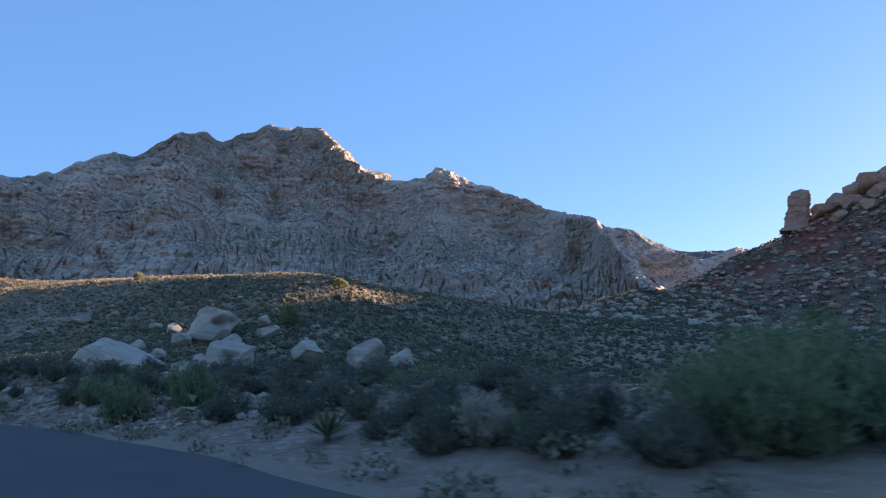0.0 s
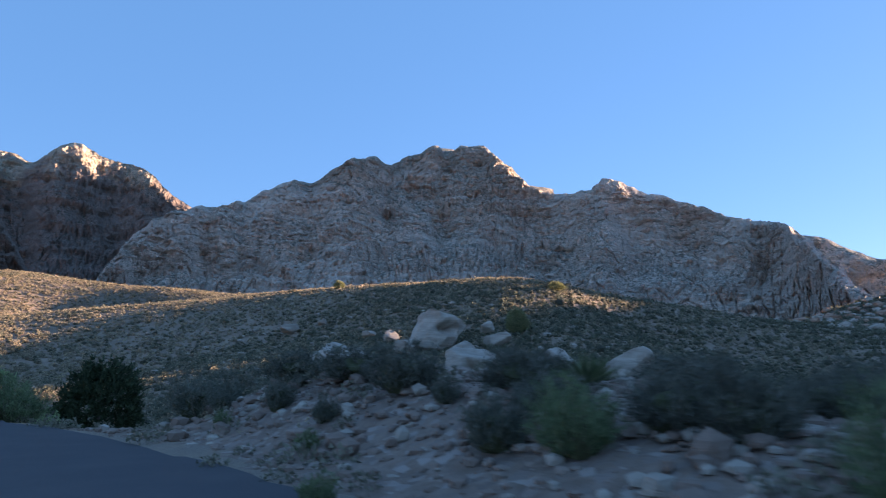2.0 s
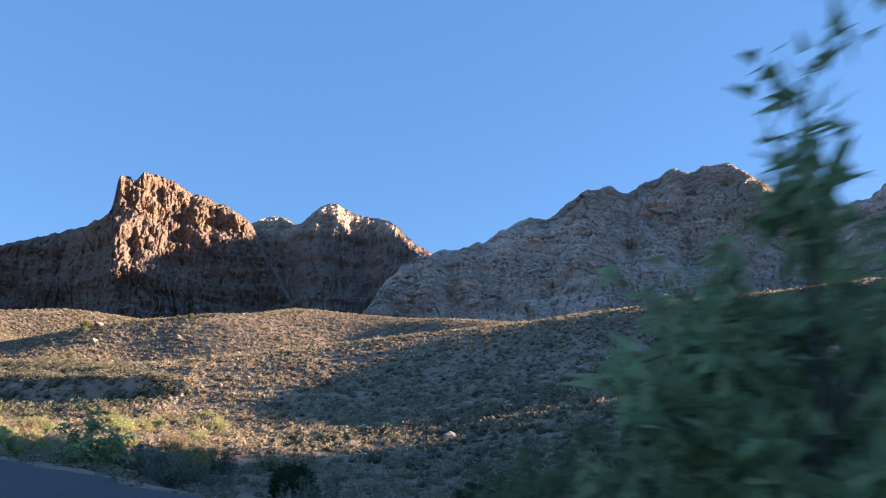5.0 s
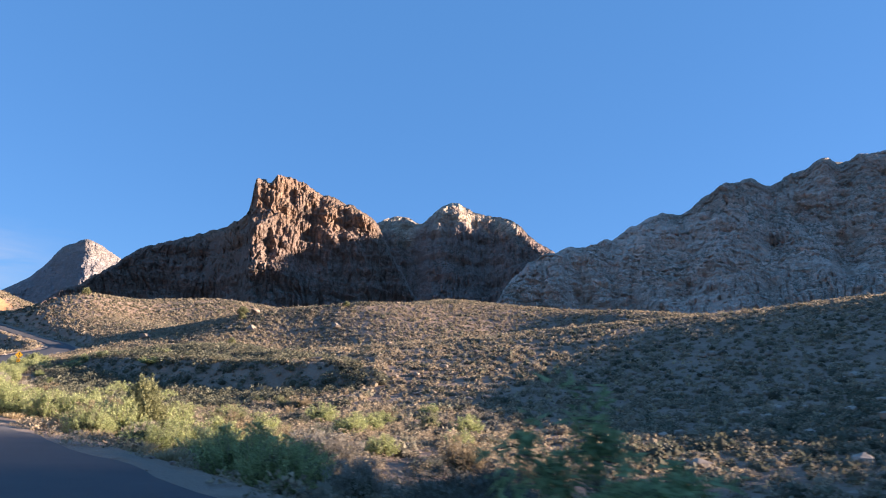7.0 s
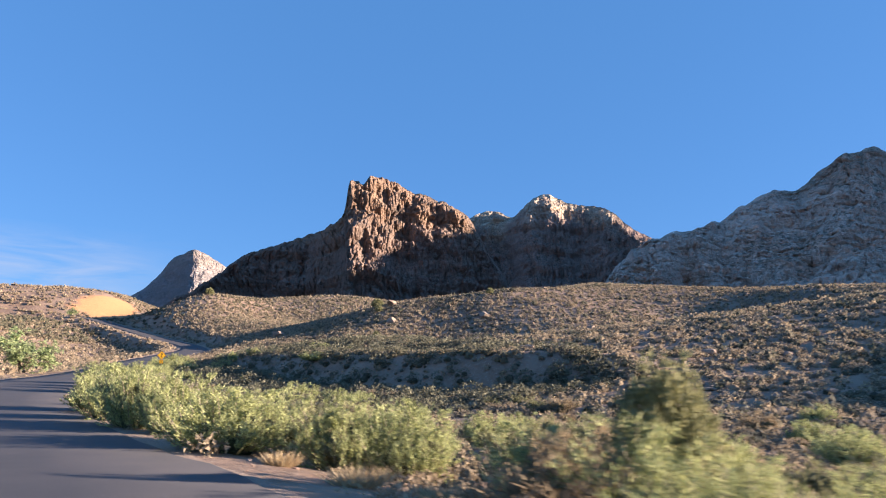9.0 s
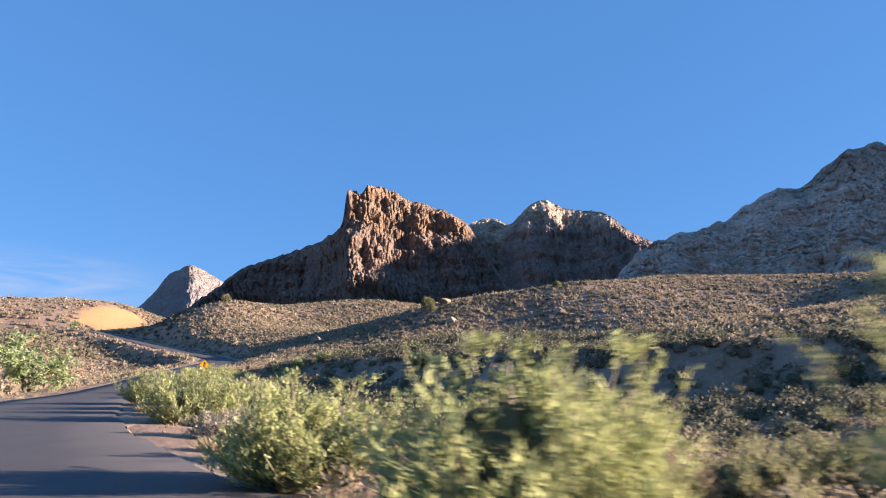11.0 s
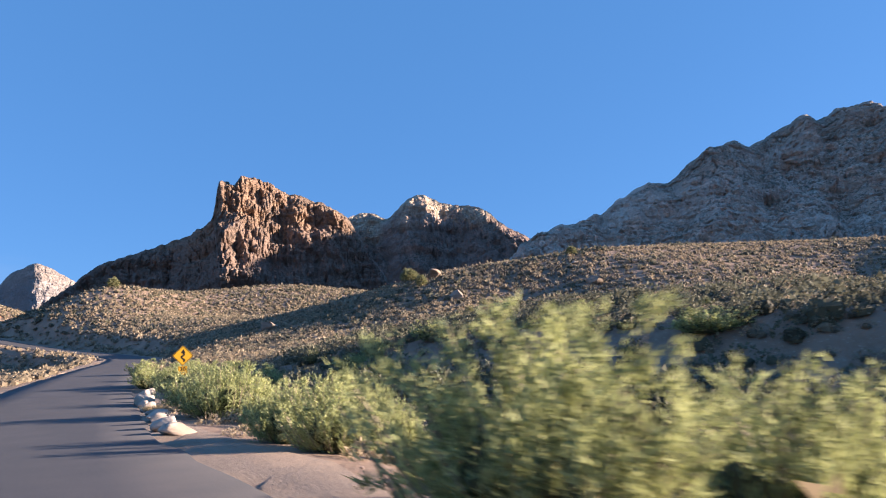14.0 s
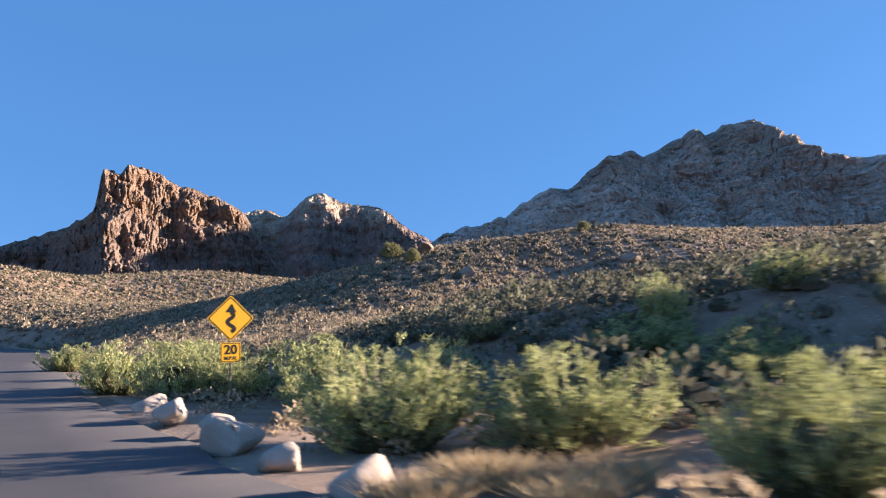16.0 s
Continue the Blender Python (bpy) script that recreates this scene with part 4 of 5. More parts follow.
for i, (x, y, wide, deep, tall, turn) in enumerate([
        (87.3, 206.3, 2.6, 2.0, 1.1, 80), (75.5, 227, 4.6, 2.4, 1.1, 40), (103, 87, 2.0, 1.6, 1.0, 20), (88, 64, 3.0, 2.2, 1.5, 30), (92, 70, 2.2, 2.0, 1.0, 0), (78, 62, 2.4, 2.0, 1.4, 60),
        (74, 50, 2.6, 2.0, 1.3, 30), (90, 50, 3.4, 2.6, 2.0, 90), (96, 54, 2.8, 2.2, 1.6, 10), (75, 56.5, 2.0, 1.8, 1.4, 45), (66, 60, 2.4, 1.6, 1.5, 15), (71.5, 48, 2.0, 2.4, 1.6, 75)]):
    boulder("boulder", "pale sandstone boulder half sunk in the slope", x, y, wide, deep, tall, turn, LUMPS[(i + 3) % 6], 8 * math.sin(i * 1.7), 0.25 if y < 80 else 0.5, "boulders on the hill", None if y < 80 else HILLROCK)

for i, (x, y, wide, deep, tall) in enumerate([(86, 56, 7.4, 6.0, 4.6), (70.2, 43.6, 5.6, 5.0, 4.2)]):
    boulder("boulder", "pale sandstone boulder with a dark hollow worn into its side", x, y, wide, deep, tall, 8 - 14 * i, CAVES[i], 0, 0.2, "boulders on the hill")

# squared rocks set along the edge of the asphalt
for i, (x, y, wide, deep, tall, turn) in enumerate([
        (22.2, 162.4, 1.15, 0.8, 0.5, 65), (22.6, 164.4, 0.95, 0.7, 0.5, 80), (22.9, 166.2, 0.85, 0.6, 0.5, 50), (23.3, 168.6, 0.8, 0.55, 0.36, 85), (23.9, 171.9, 0.6, 0.55, 0.46, 20),
        (24.1, 173.6, 0.7, 0.5, 0.42, 60), (24.5, 175.4, 0.8, 0.7, 0.66, 35), (24.9, 176.6, 0.75, 0.6, 0.55, 70), (25.4, 179.4, 0.9, 0.7, 0.66, 45), (26.2, 182.4, 0.8, 0.6, 0.5, 20), (22.0, 160.6, 0.9, 0.8, 0.4, 10)]):
    boulder("edge_rock", "pale squared rock on the verge beside the asphalt", x - 0.4, y, 0.9 * wide, 0.9 * deep, 0.72 * tall, turn, SMALL[i % 5], 7 * math.sin(i * 2.7), 0.15, "rocks along the road", SLABROCK)

# red and buff crags on the steep hill: a leaning pillar and the blocks beside it
def stack_shape(seed, high, girth):
    """A weathered rock tower: worn blocks piled up, parted by clefts, with a heavier head."""
    a, u = np.meshgrid(np.linspace(0, 2 * np.pi, 49), np.linspace(0, 1, 70), indexing="ij")
    c, d = np.cos(a), np.sin(a)
    r = girth * np.interp(u, [0, 0.12, 0.35, 0.5, 0.56, 0.62, 0.8, 0.93, 1.0], [1.5, 1.15, 1.0, 0.95, 0.86, 0.98, 0.92, 0.70, 0.02])
    r = r / (np.abs(c) ** 5 + np.abs(d) ** 5) ** (1 / 5) * (1 + 0.20 * fbm(c * 1.3, d * 1.3, u * 4, 4, seed) + 0.06 * fbm(c * 5, d * 5, u * 16, 3, seed + 1))
    gap, tone = cells(a * 1.1 + 0.2 * u, u * 7 + 0.4 * vnoise(c, d, u * 3, seed), seed + 2)
    r = r * (0.90 + 0.12 * smooth(0, 0.2, gap) + 0.06 * tone)
    lean = 0.10 * high * u ** 2
    return np.stack([r * c + lean, 0.8 * r * d, u * high], -1).reshape(-1, 3), grid_faces(49, 70)


tower, towerf = stack_shape(31, 24.0, 5.6)
pillar = put("rock_pillar", raw_mesh("rock_pillar", tower, towerf), CRAGROCK, m=pose(411, -91, float(land(411, -91)) - 2.5, 0, 0, -100))
tagged(pillar, "tall banded sandstone pillar standing on the steep hill", "boulder")
for i, (x, y, wide, deep, tall, turn) in enumerate([
        (409, -104, 13, 12, 6, 10), (407, -111, 12, 12, 8, 60), (405, -118, 13, 12, 8, 30), (402, -125, 14, 13, 9, 0), (398, -132, 15, 13, 9, 45), (391, -126, 12, 10, 7, 80),
        (395, -114, 11, 10, 6, 20), (386, -136, 14, 12, 8, 70), (397, -140, 15, 14, 10, 15), (384, -118, 9, 8, 5, 50), (378, -128, 10, 8, 5, 25), (390, -106, 9, 8, 5, 75)]):
    boulder("crag_block", "fractured reddish sandstone block on the hill's crest", x, y, wide, deep, tall, turn, LUMPS[(i * 2 + 1) % 6], 5 * math.sin(i * 1.3), 0.3, "crag blocks", CRAGROCK)


def stones(name, label, xs, ys, size, mat, seed, detail=1, flat=0.7):
    """Loose stones, as one object."""
    rng = np.random.default_rng(seed)
    kinds = [lump(seed + k, 5, detail, 0.08, 0.5) for k in range(6)]
    vs, fs, count = [], [], 0
    zs = land(xs, ys)
    for i in range(len(xs)):
        v, f = kinds[i % 6]
        a, s = rng.uniform(0, 6.28), size[i]
        st = v * (s * rng.uniform(0.7, 1.3), s * rng.uniform(0.7, 1.1), s * rng.uniform(0.4, 1.0) * flat)
        c, d = math.cos(a), math.sin(a)
        st = np.stack([st[:, 0] * c - st[:, 1] * d, st[:, 0] * d + st[:, 1] * c, st[:, 2] - 0.2 * s * flat], 1) + (xs[i], ys[i], zs[i])
        vs.append(st)
        fs.append(f + count)
        count += len(v)
    return tagged(put(name, raw_mesh(name, np.concatenate(vs), np.concatenate(fs), False), mat), label, "stones", kind="stuff")


def strewn(seed, count, x0, x1, y0, y1, low, high, keep=None, clear=4.6):
    rng = np.random.default_rng(seed)
    x, y = rng.uniform(x0, x1, count), rng.uniform(y0, y1, count)
    side, _ = by_road(x, y)
    ok = np.abs(side) > clear
    if keep is not None:
        ok &= rng.uniform(size=count) < keep(x, y, side)
    n = int(ok.sum())
    return x[ok], y[ok], low + (high - low) * rng.uniform(size=n) ** 3


xs, ys, size = strewn(11, 4200, 50, 170, 20, 300, 0.15, 1.1)
stones("hill_stones", "pale stones strewn over the scrubby hills", xs, ys, size, HILLROCK, 400, 0)
xs, ys, size = strewn(18, 520, 56, 112, 22, 96, 0.25, 1.3)
stones("pale_hill_stones", "pale sandstone blocks among shrubs on the shaded hillside", xs, ys, size, PALEROCK, 405, 1)
xs, ys, size = strewn(12, 3200, 240, 460, -200, 20, 0.8, 5.0)
stones("crag_stones", "brown fallen blocks on the steep hill", xs, ys, size, CRAGROCK, 410, 0)
xs, ys, size = strewn(17, 4200, 200, 460, -200, 40, 0.7, 4.0)
stones("pale_crag_stones", "pale fallen blocks strewn over the steep hill", xs, ys, size, PALEROCK, 415, 0)
xs, ys, size = strewn(13, 9000, 15, 34, 3, 37, 0.06, 0.30, lambda x, y, s: smooth(9, 4, np.abs(s - 9.5)), 5.0)
stones("berm_gravel", "broken stones covering the low bank beside the road", xs, ys, size, PINKROCK, 420, 0, 0.9)
xs, ys, size = strewn(15, 900, 18, 33, 8, 34, 0.15, 0.55, lambda x, y, s: smooth(8, 3, np.abs(s - 9.5)), 5.5)
stones("berm_rubble", "angular rubble on the low bank beside the road", xs, ys, size, PINKROCK, 425, 1, 0.9)
xs, ys, size = strewn(16, 1500, 16, 34, 6, 36, 0.10, 0.45, lambda x, y, s: smooth(8, 3, np.abs(s - 9.0)), 5.2)
stones("pale_rubble", "pale angular rubble on the low bank beside the road", xs, ys, size, PALEROCK, 427, 1, 0.9)
xs, ys, size = strewn(14, 5200, -2, 45, -6, 200, 0.03, 0.17, lambda x, y, s: smooth(16, 5, np.abs(s)), 4.3)
stones("verge_stones", "small loose stones on the gravel verge", xs, ys, size, PINKROCK, 430, 0)


# ---------------------------------------------------------------- near plants
BARK = plain("grey_brown_bark", (0.11, 0.085, 0.065), 0.9, 0.0, 30.0)
TWIG = plain("pale_shaded_twigs", (0.30, 0.25, 0.18), 0.85, 0.0, 30.0)
YELLOWGREEN = leaf("yellow_green_leaves", (0.16, 0.185, 0.07), (0.58, 0.60, 0.28), 0.36, 1.4)
# near-black olive that paints the shade inside a bush
INNER = leaf("shaded_inner_shaded_twigs", (0.05, 0.05, 0.025), (0.13, 0.125, 0.06), 0.1, 6.0)
OLIVE = leaf("olive_leaves", (0.15, 0.155, 0.075), (0.40, 0.39, 0.20), 0.36, 1.4)
BROWNISH = leaf("brown_dry_leaves", (0.19, 0.14, 0.085), (0.42, 0.33, 0.20), 0.35, 1.4)
PALEBUSH = leaf("pale_silver_leaves", (0.28, 0.24, 0.19), (0.52, 0.46, 0.36), 0.35, 1.4)
WILLOW = leaf("fresh_green_leaves", (0.19, 0.255, 0.12), (0.44, 0.51, 0.25), 0.45, 1.2)
MOSSY = leaf("dull_green_leaves", (0.11, 0.15, 0.075), (0.27, 0.32, 0.165), 0.4, 1.2)
DEEP = leaf("dark_juniper_leaves", (0.03, 0.045, 0.022), (0.075, 0.095, 0.045), 0.15, 1.2)
SAGE = leaf("grey_sage_leaves", (0.10, 0.105, 0.08), (0.24, 0.235, 0.18), 0.3, 1.4)
# leaf colour for shrubs on the shaded bank, shade partly in the colour
SHADED = leaf("shaded_shrub_leaves", (0.10, 0.098, 0.078), (0.22, 0.21, 0.16), 0.25, 1.4)
BLOOM = leaf("yellow_blossom_leaves", (0.16, 0.17, 0.05), (0.50, 0.42, 0.12), 0.4, 2.5)
BLADE = leaf("yucca_blades", (0.09, 0.11, 0.05), (0.24, 0.26, 0.14), 0.2, 2.0)


def mass(name, mesh, mat, parent):
    """A part of countless small pieces."""
    return tagged(put(name, mesh, mat, parent), kind="stuff")


def tubes(lines, radii, sides=3):
    """Twigs: thin tubes along lines (n, k, 3), tapering from radii[:, 0] to radii[:, 1]."""
    n, k, _ = lines.shape
    tan = unit(np.gradient(lines, axis=1))
    a = unit(np.cross(tan, np.array((0.31, 0.17, 0.93))))
    b = np.cross(tan, a)
    ang = np.arange(sides) * 2 * np.pi / sides
    r = radii[:, 0:1] + (radii[:, 1:2] - radii[:, 0:1]) * np.linspace(0, 1, k)[None]
    ring = lines[:, :, None, :] + r[:, :, None, None] * (np.cos(ang)[None, None, :, None] * a[:, :, None, :] + np.sin(ang)[None, None, :, None] * b[:, :, None, :])
    idx = np.arange(n * k * sides).reshape(n, k, sides)
    nxt = np.roll(idx, -1, axis=2)
    f = np.stack([idx[:, :-1], nxt[:, :-1], nxt[:, 1:], idx[:, 1:]], -1).reshape(-1, 4)
    return ring.reshape(-1, 3), f


def leaves_on(rng, lines, each, long, wide, start, loose, up):
    """Small leaves sprouting from twigs."""
    n, k, _ = lines.shape
    u = start + (1 - start) * rng.uniform(size=(n, each)) ** 0.8
    pos = u * (k - 1)
    i = np.clip(pos.astype(int), 0, k - 2)
    w = (pos - i)[..., None]
    rows = np.arange(n)[:, None]
    at = lines[rows, i] * (1 - w) + lines[rows, i + 1] * w
    d = unit(lines[rows, i + 1] - lines[rows, i])
    along = unit(d * 0.8 + rng.normal(scale=loose, size=d.shape) + np.array((0, 0, up))) * (long * rng.uniform(0.5, 1.3, (n, each, 1)))
    across = unit(np.cross(along, rng.normal(size=d.shape))) * wide * rng.uniform(0.6, 1.3, (n, each, 1))
    at = at + rng.normal(scale=long * 0.3, size=d.shape)
    v = np.stack([at + across, at + along, at - across], 2).reshape(-1, 3)
    return v, np.arange(len(v)).reshape(-1, 3)


def brush_lines(rng, n, spread_deg, rise, k=5, lift=0.35):
    """Stems from one root that fan out and bend up, inside an uneven dome one unit wide and high."""
    th = radians(spread_deg) * np.sqrt(rng.uniform(size=n))
    ph = rng.uniform(0, 2 * np.pi, n)
    reach = rng.uniform(0.6, 1.0, n) * (1 + 0.18 * np.sin(3 * ph + rng.uniform(0, 6)) + 0.12 * np.sin(5 * ph))
    end = np.stack([np.sin(th) * np.cos(ph) * 0.62, np.sin(th) * np.sin(ph) * 0.62, np.cos(th) * rise * 0.9 + 0.1], 1) * reach[:, None]
    root = np.stack([end[:, 0] * 0.16, end[:, 1] * 0.16, np.full(n, -0.03)], 1) + rng.normal(scale=0.02, size=(n, 3)) * (1, 1, 0)
    mid = (root + end) / 2 + np.stack([end[:, 0] * 0.22, end[:, 1] * 0.22, -lift * np.hypot(end[:, 0], end[:, 1]) * 0.5], 1)
    u = np.linspace(0, 1, k)[None, :, None]
    lines = (1 - u) ** 2 * root[:, None] + 2 * u * (1 - u) * mid[:, None] + u**2 * end[:, None]
    return lines + rng.normal(scale=0.012, size=lines.shape) * u


def shrub(name, label, category, group, seed, leafy, woody, stems=80, each=10, long=0.085, wide=0.013, spread_deg=75, rise=1.0, start=0.3, loose=0.4, up=0.45, forks=3):
    """A bush with stems and foliage, one unit wide and high."""
    rng = np.random.default_rng(seed)
    main = brush_lines(rng, stems, spread_deg, rise)
    sub = []
    for _ in range(forks):
        i = rng.integers(1, 4, stems)
        root = main[np.arange(stems), i]
        d = unit(main[np.arange(stems), i + 1] - root) + rng.normal(scale=0.45, size=(stems, 3)) + (0, 0, 0.25)
        end = root + unit(d) * rng.uniform(0.12, 0.32, (stems, 1))
        u = np.linspace(0, 1, 5)[None, :, None]
        sub.append(root[:, None] * (1 - u) + end[:, None] * u + (0, 0, 0.03) * u**2)
    twigs = np.concatenate([main] + sub)
    ends = twigs[:, -1]
    fit = np.array((1 / np.percentile(np.hypot(ends[:, 0], ends[:, 1]), 93) / 2,) * 2 + (0.95 / np.percentile(ends[:, 2], 96),))
    main, twigs = main * fit, twigs * fit
    for some in (main, twigs):
        some[..., 2] = np.where(some[..., 2] > 0.9, 0.9 + 0.15 * np.tanh((some[..., 2] - 0.9) / 0.2), some[..., 2])
    thing = tagged(new(name), label, category, group)
    v, f = tubes(main[:, ::2], np.stack([np.full(stems, 0.008), np.full(stems, 0.0025)], 1))
    mass("stem_tangle", raw_mesh("stem_tangle", v, f), woody, thing)
    v, f = leaves_on(rng, twigs, each, long, wide, start, loose, up)
    v[:, 2] = np.maximum(v[:, 2], 0.0)
    mass("foliage", raw_mesh("foliage", v, f, False), leafy, thing)
    # the dense middle of old twigs and dead leaves, dark-coloured for the shade inside
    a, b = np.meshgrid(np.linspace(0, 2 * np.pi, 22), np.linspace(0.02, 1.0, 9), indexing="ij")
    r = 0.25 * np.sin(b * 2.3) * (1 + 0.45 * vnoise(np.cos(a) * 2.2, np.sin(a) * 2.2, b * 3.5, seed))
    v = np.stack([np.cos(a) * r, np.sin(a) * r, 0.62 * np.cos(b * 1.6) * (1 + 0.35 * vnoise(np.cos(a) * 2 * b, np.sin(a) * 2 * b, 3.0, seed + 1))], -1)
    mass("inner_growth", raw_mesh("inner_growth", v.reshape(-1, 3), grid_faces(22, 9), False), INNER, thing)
    return thing


def tree(name, label, seed, leafy, woody, lean=0.1, limbs=7, each=26, long=0.05, wide=0.009, low=0.25, droop=-0.3, crown=0.5):
    """A small desert tree, one unit high: tapered trunk, limbs, and a loose crown of leaves."""
    rng = np.random.default_rng(seed)
    k = 7
    u = np.linspace(0, 1, k)[:, None]
    trunk = np.array((0, 0, -0.03)) * (1 - u) + np.array((lean, lean * 0.5, 0.55)) * u + rng.normal(scale=0.012, size=(k, 3)) * u
    thing = tagged(new(name), label, "tree")
    v, f = tubes(trunk[None], np.array([[0.028, 0.014]]), 7)
    put("trunk", raw_mesh("trunk", v, f), woody, thing)
    ends = []
    for j in range(limbs):
        root = trunk[1 + j % (k - 2)]
        ph = j * 2.4 + rng.uniform(-0.4, 0.4)
        end = root + np.array((math.cos(ph) * crown * rng.uniform(0.45, 1.0), math.sin(ph) * crown * rng.uniform(0.45, 1.0), rng.uniform(0.12, 0.45)))
        mid = (root + end) / 2 + (0, 0, 0.06)
        ends.append((1 - u) ** 2 * root + 2 * u * (1 - u) * mid + u**2 * end)
    ends.append(trunk[-1] * (1 - u) + (trunk[-1] + (lean * 0.3, 0, 0.4)) * u)
    ends = np.stack(ends)
    for one in ends:
        v, f = tubes(one[None], np.array([[0.012, 0.004]]), 5)
        put("limb", raw_mesh("limb", v, f), woody, thing)
    twigs = []
    for _ in range(16):
        i = rng.integers(2, k, len(ends))
        root = ends[np.arange(len(ends)), i]
        end = root + unit(rng.normal(size=(len(ends), 3)) + (0, 0, 0.25)) * rng.uniform(0.10, 0.26, (len(ends), 1))
        w = np.linspace(0, 1, 5)[None, :, None]
        twigs.append(root[:, None] * (1 - w) + end[:, None] * w + (0, 0, droop * 0.12) * w**2)
    twigs = np.concatenate(twigs)
    v, f = leaves_on(rng, twigs, each, long, wide, 0.05, 0.7, droop)
    crown_ob = mass("crown", raw_mesh("crown", v, f, False), leafy, thing)
    v, f = tubes(twigs, np.tile([[0.003, 0.001]], (len(twigs), 1)))
    mass("twig_mass", raw_mesh("twig_mass", v, f), woody, crown_ob)
    return thing


def juniper(name, label, category, seed, leafy, woody, count=700, each=14):
    """A dense evergreen, one unit wide and high, leafy down to the ground."""
    rng = np.random.default_rng(seed)
    d = unit(rng.normal(size=(count, 3)))
    r = rng.uniform(0.3, 1.0, (count, 1)) ** 0.5 * (1 + 0.25 * vnoise(d[:, 0] * 2.2, d[:, 1] * 2.2, d[:, 2] * 2.2, seed)[:, None])
    c = d * r * (0.46, 0.46, 0.46) + (0, 0, 0.50)
    c[:, :2] *= (1.05 - 0.55 * np.clip(c[:, 2:3] - 0.35, 0, 1))
    end = c + unit(d + (0, 0, 0.8)) * rng.uniform(0.06, 0.13, (count, 1))
    w = np.linspace(0, 1, 4)[None, :, None]
    twigs = c[:, None] * (1 - w) + end[:, None] * w
    thing = tagged(new(name), label, category)
    v, f = tubes(np.array([[(0, 0, -0.04), (0.01, 0, 0.3), (0, 0.02, 0.7)]], float), np.array([[0.035, 0.01]]), 7)
    put("trunk", raw_mesh("trunk", v, f), woody, thing)
    v, f = leaves_on(rng, twigs, each, 0.055, 0.014, 0.0, 0.6, 0.3)
    mass("crown", raw_mesh("crown", v, f, False), leafy, thing)
    return thing


def yucca(name, label, seed, blades=130):
    rng = np.random.default_rng(seed)
    d = rng.normal(size=(blades, 3))
    d[:, 2] = np.abs(d[:, 2]) * 0.9 + 0.15
    d = unit(d)
    root = d * 0.05 + (0, 0, 0.12)
    along = d * rng.uniform(0.38, 0.55, (blades, 1))
    across = unit(np.cross(along, (0.1, 0.2, 0.97))) * 0.016
    thing = tagged(new(name), label, "yucca")
    v, f = quads(root, along, across)
    mass("tuft", raw_mesh("tuft", v, f, False), BLADE, thing)
    v, f = tubes(np.array([[(0, 0, -0.03), (0, 0, 0.08), (0, 0, 0.18)]], float), np.array([[0.06, 0.05]]), 7)
    put("trunk", raw_mesh("trunk", v, f), BARK, thing)
    return thing


def grass(name, label, group, seed, blades=520):
    rng = np.random.default_rng(seed)
    ph = rng.uniform(0, 6.283, blades)
    r = np.sqrt(rng.uniform(size=blades))
    root = np.stack([np.cos(ph) * r * 0.34, np.sin(ph) * r * 0.34, np.full(blades, -0.02)], 1)
    along = unit(np.stack([np.cos(ph) * r * 0.5, np.sin(ph) * r * 0.5, np.ones(blades)], 1) + rng.normal(scale=0.16, size=(blades, 3))) * rng.uniform(0.5, 1.05, (blades, 1))
    across = unit(np.cross(along, rng.normal(size=(blades, 3)))) * 0.011
    thing = tagged(new(name), label, "grass", group)
    v, f = quads(root, along, across)
    mass("tuft", raw_mesh("tuft", v, f, False), STRAW, thing)
    return thing


def plant_out(makers, rows, seed):
    """Sets plants at rows of x, y, width, height; one of each maker is built and the rest are copies."""
    rng = np.random.default_rng(seed)
    made = [None] * len(makers)
    for i, (x, y, wide, tall) in enumerate(rows):
        j = i % len(makers)
        m = pose(x, y, float(land(x, y)) - 0.03, 0, 0, float(rng.uniform(0, 360))) @ Matrix.Diagonal((wide, wide * float(rng.uniform(0.85, 1.1)), tall, 1))
        if made[j] is None:
            made[j] = makers[j]()
            made[j].matrix_basis = m
        else:
            twin = copy_thing(made[j], Matrix.Identity(4))
            twin.matrix_basis = m


# sunlit rabbitbrush along the verge
RABBIT = [lambda s=s: shrub("rabbitbrush", "sunlit yellow-green rabbitbrush on the verge", "shrub", "roadside rabbitbrush", s, YELLOWGREEN, TWIG, 110, 44, 0.048, 0.0066) for s in (501, 502, 503)]
plant_out(RABBIT, [
    (28.9, 87.6, 1.7, 1.0), (26.6, 106.9, 2.6, 1.5), (28.4, 102.7, 2.2, 1.3), (28.6, 95, 2.2, 1.4), (29.8, 93.7, 1.8, 1.2), (30.7, 91.9, 1.6, 1.0), (30.7, 87.5, 1.6, 1.0), (31.2, 84.7, 1.3, 0.9), (29.9, 83.2, 1.8, 1.2), (29.6, 77.6, 1.8, 1.1), (29.7, 79.8, 2.2, 1.3), (31.9, 82.2, 2.0, 1.2), (23.2, 109.4, 2.4, 1.8), (24.9, 102.4, 3.0, 1.4), (27.6, 90.6, 1.6, 1.1), (22.6, 113.4, 2.9, 1.8),
    (24.2, 107.0, 2.4, 1.7), (25.2, 103.2, 2.2, 1.4), (26.9, 100.3, 1.9, 1.5), (28.3, 99.7, 2.1, 1.5), (22.0, 118.5, 2.6, 1.6), (22.9, 121.9, 1.6, 1.1), (24.6, 115.5, 2.4, 1.5)], 1)
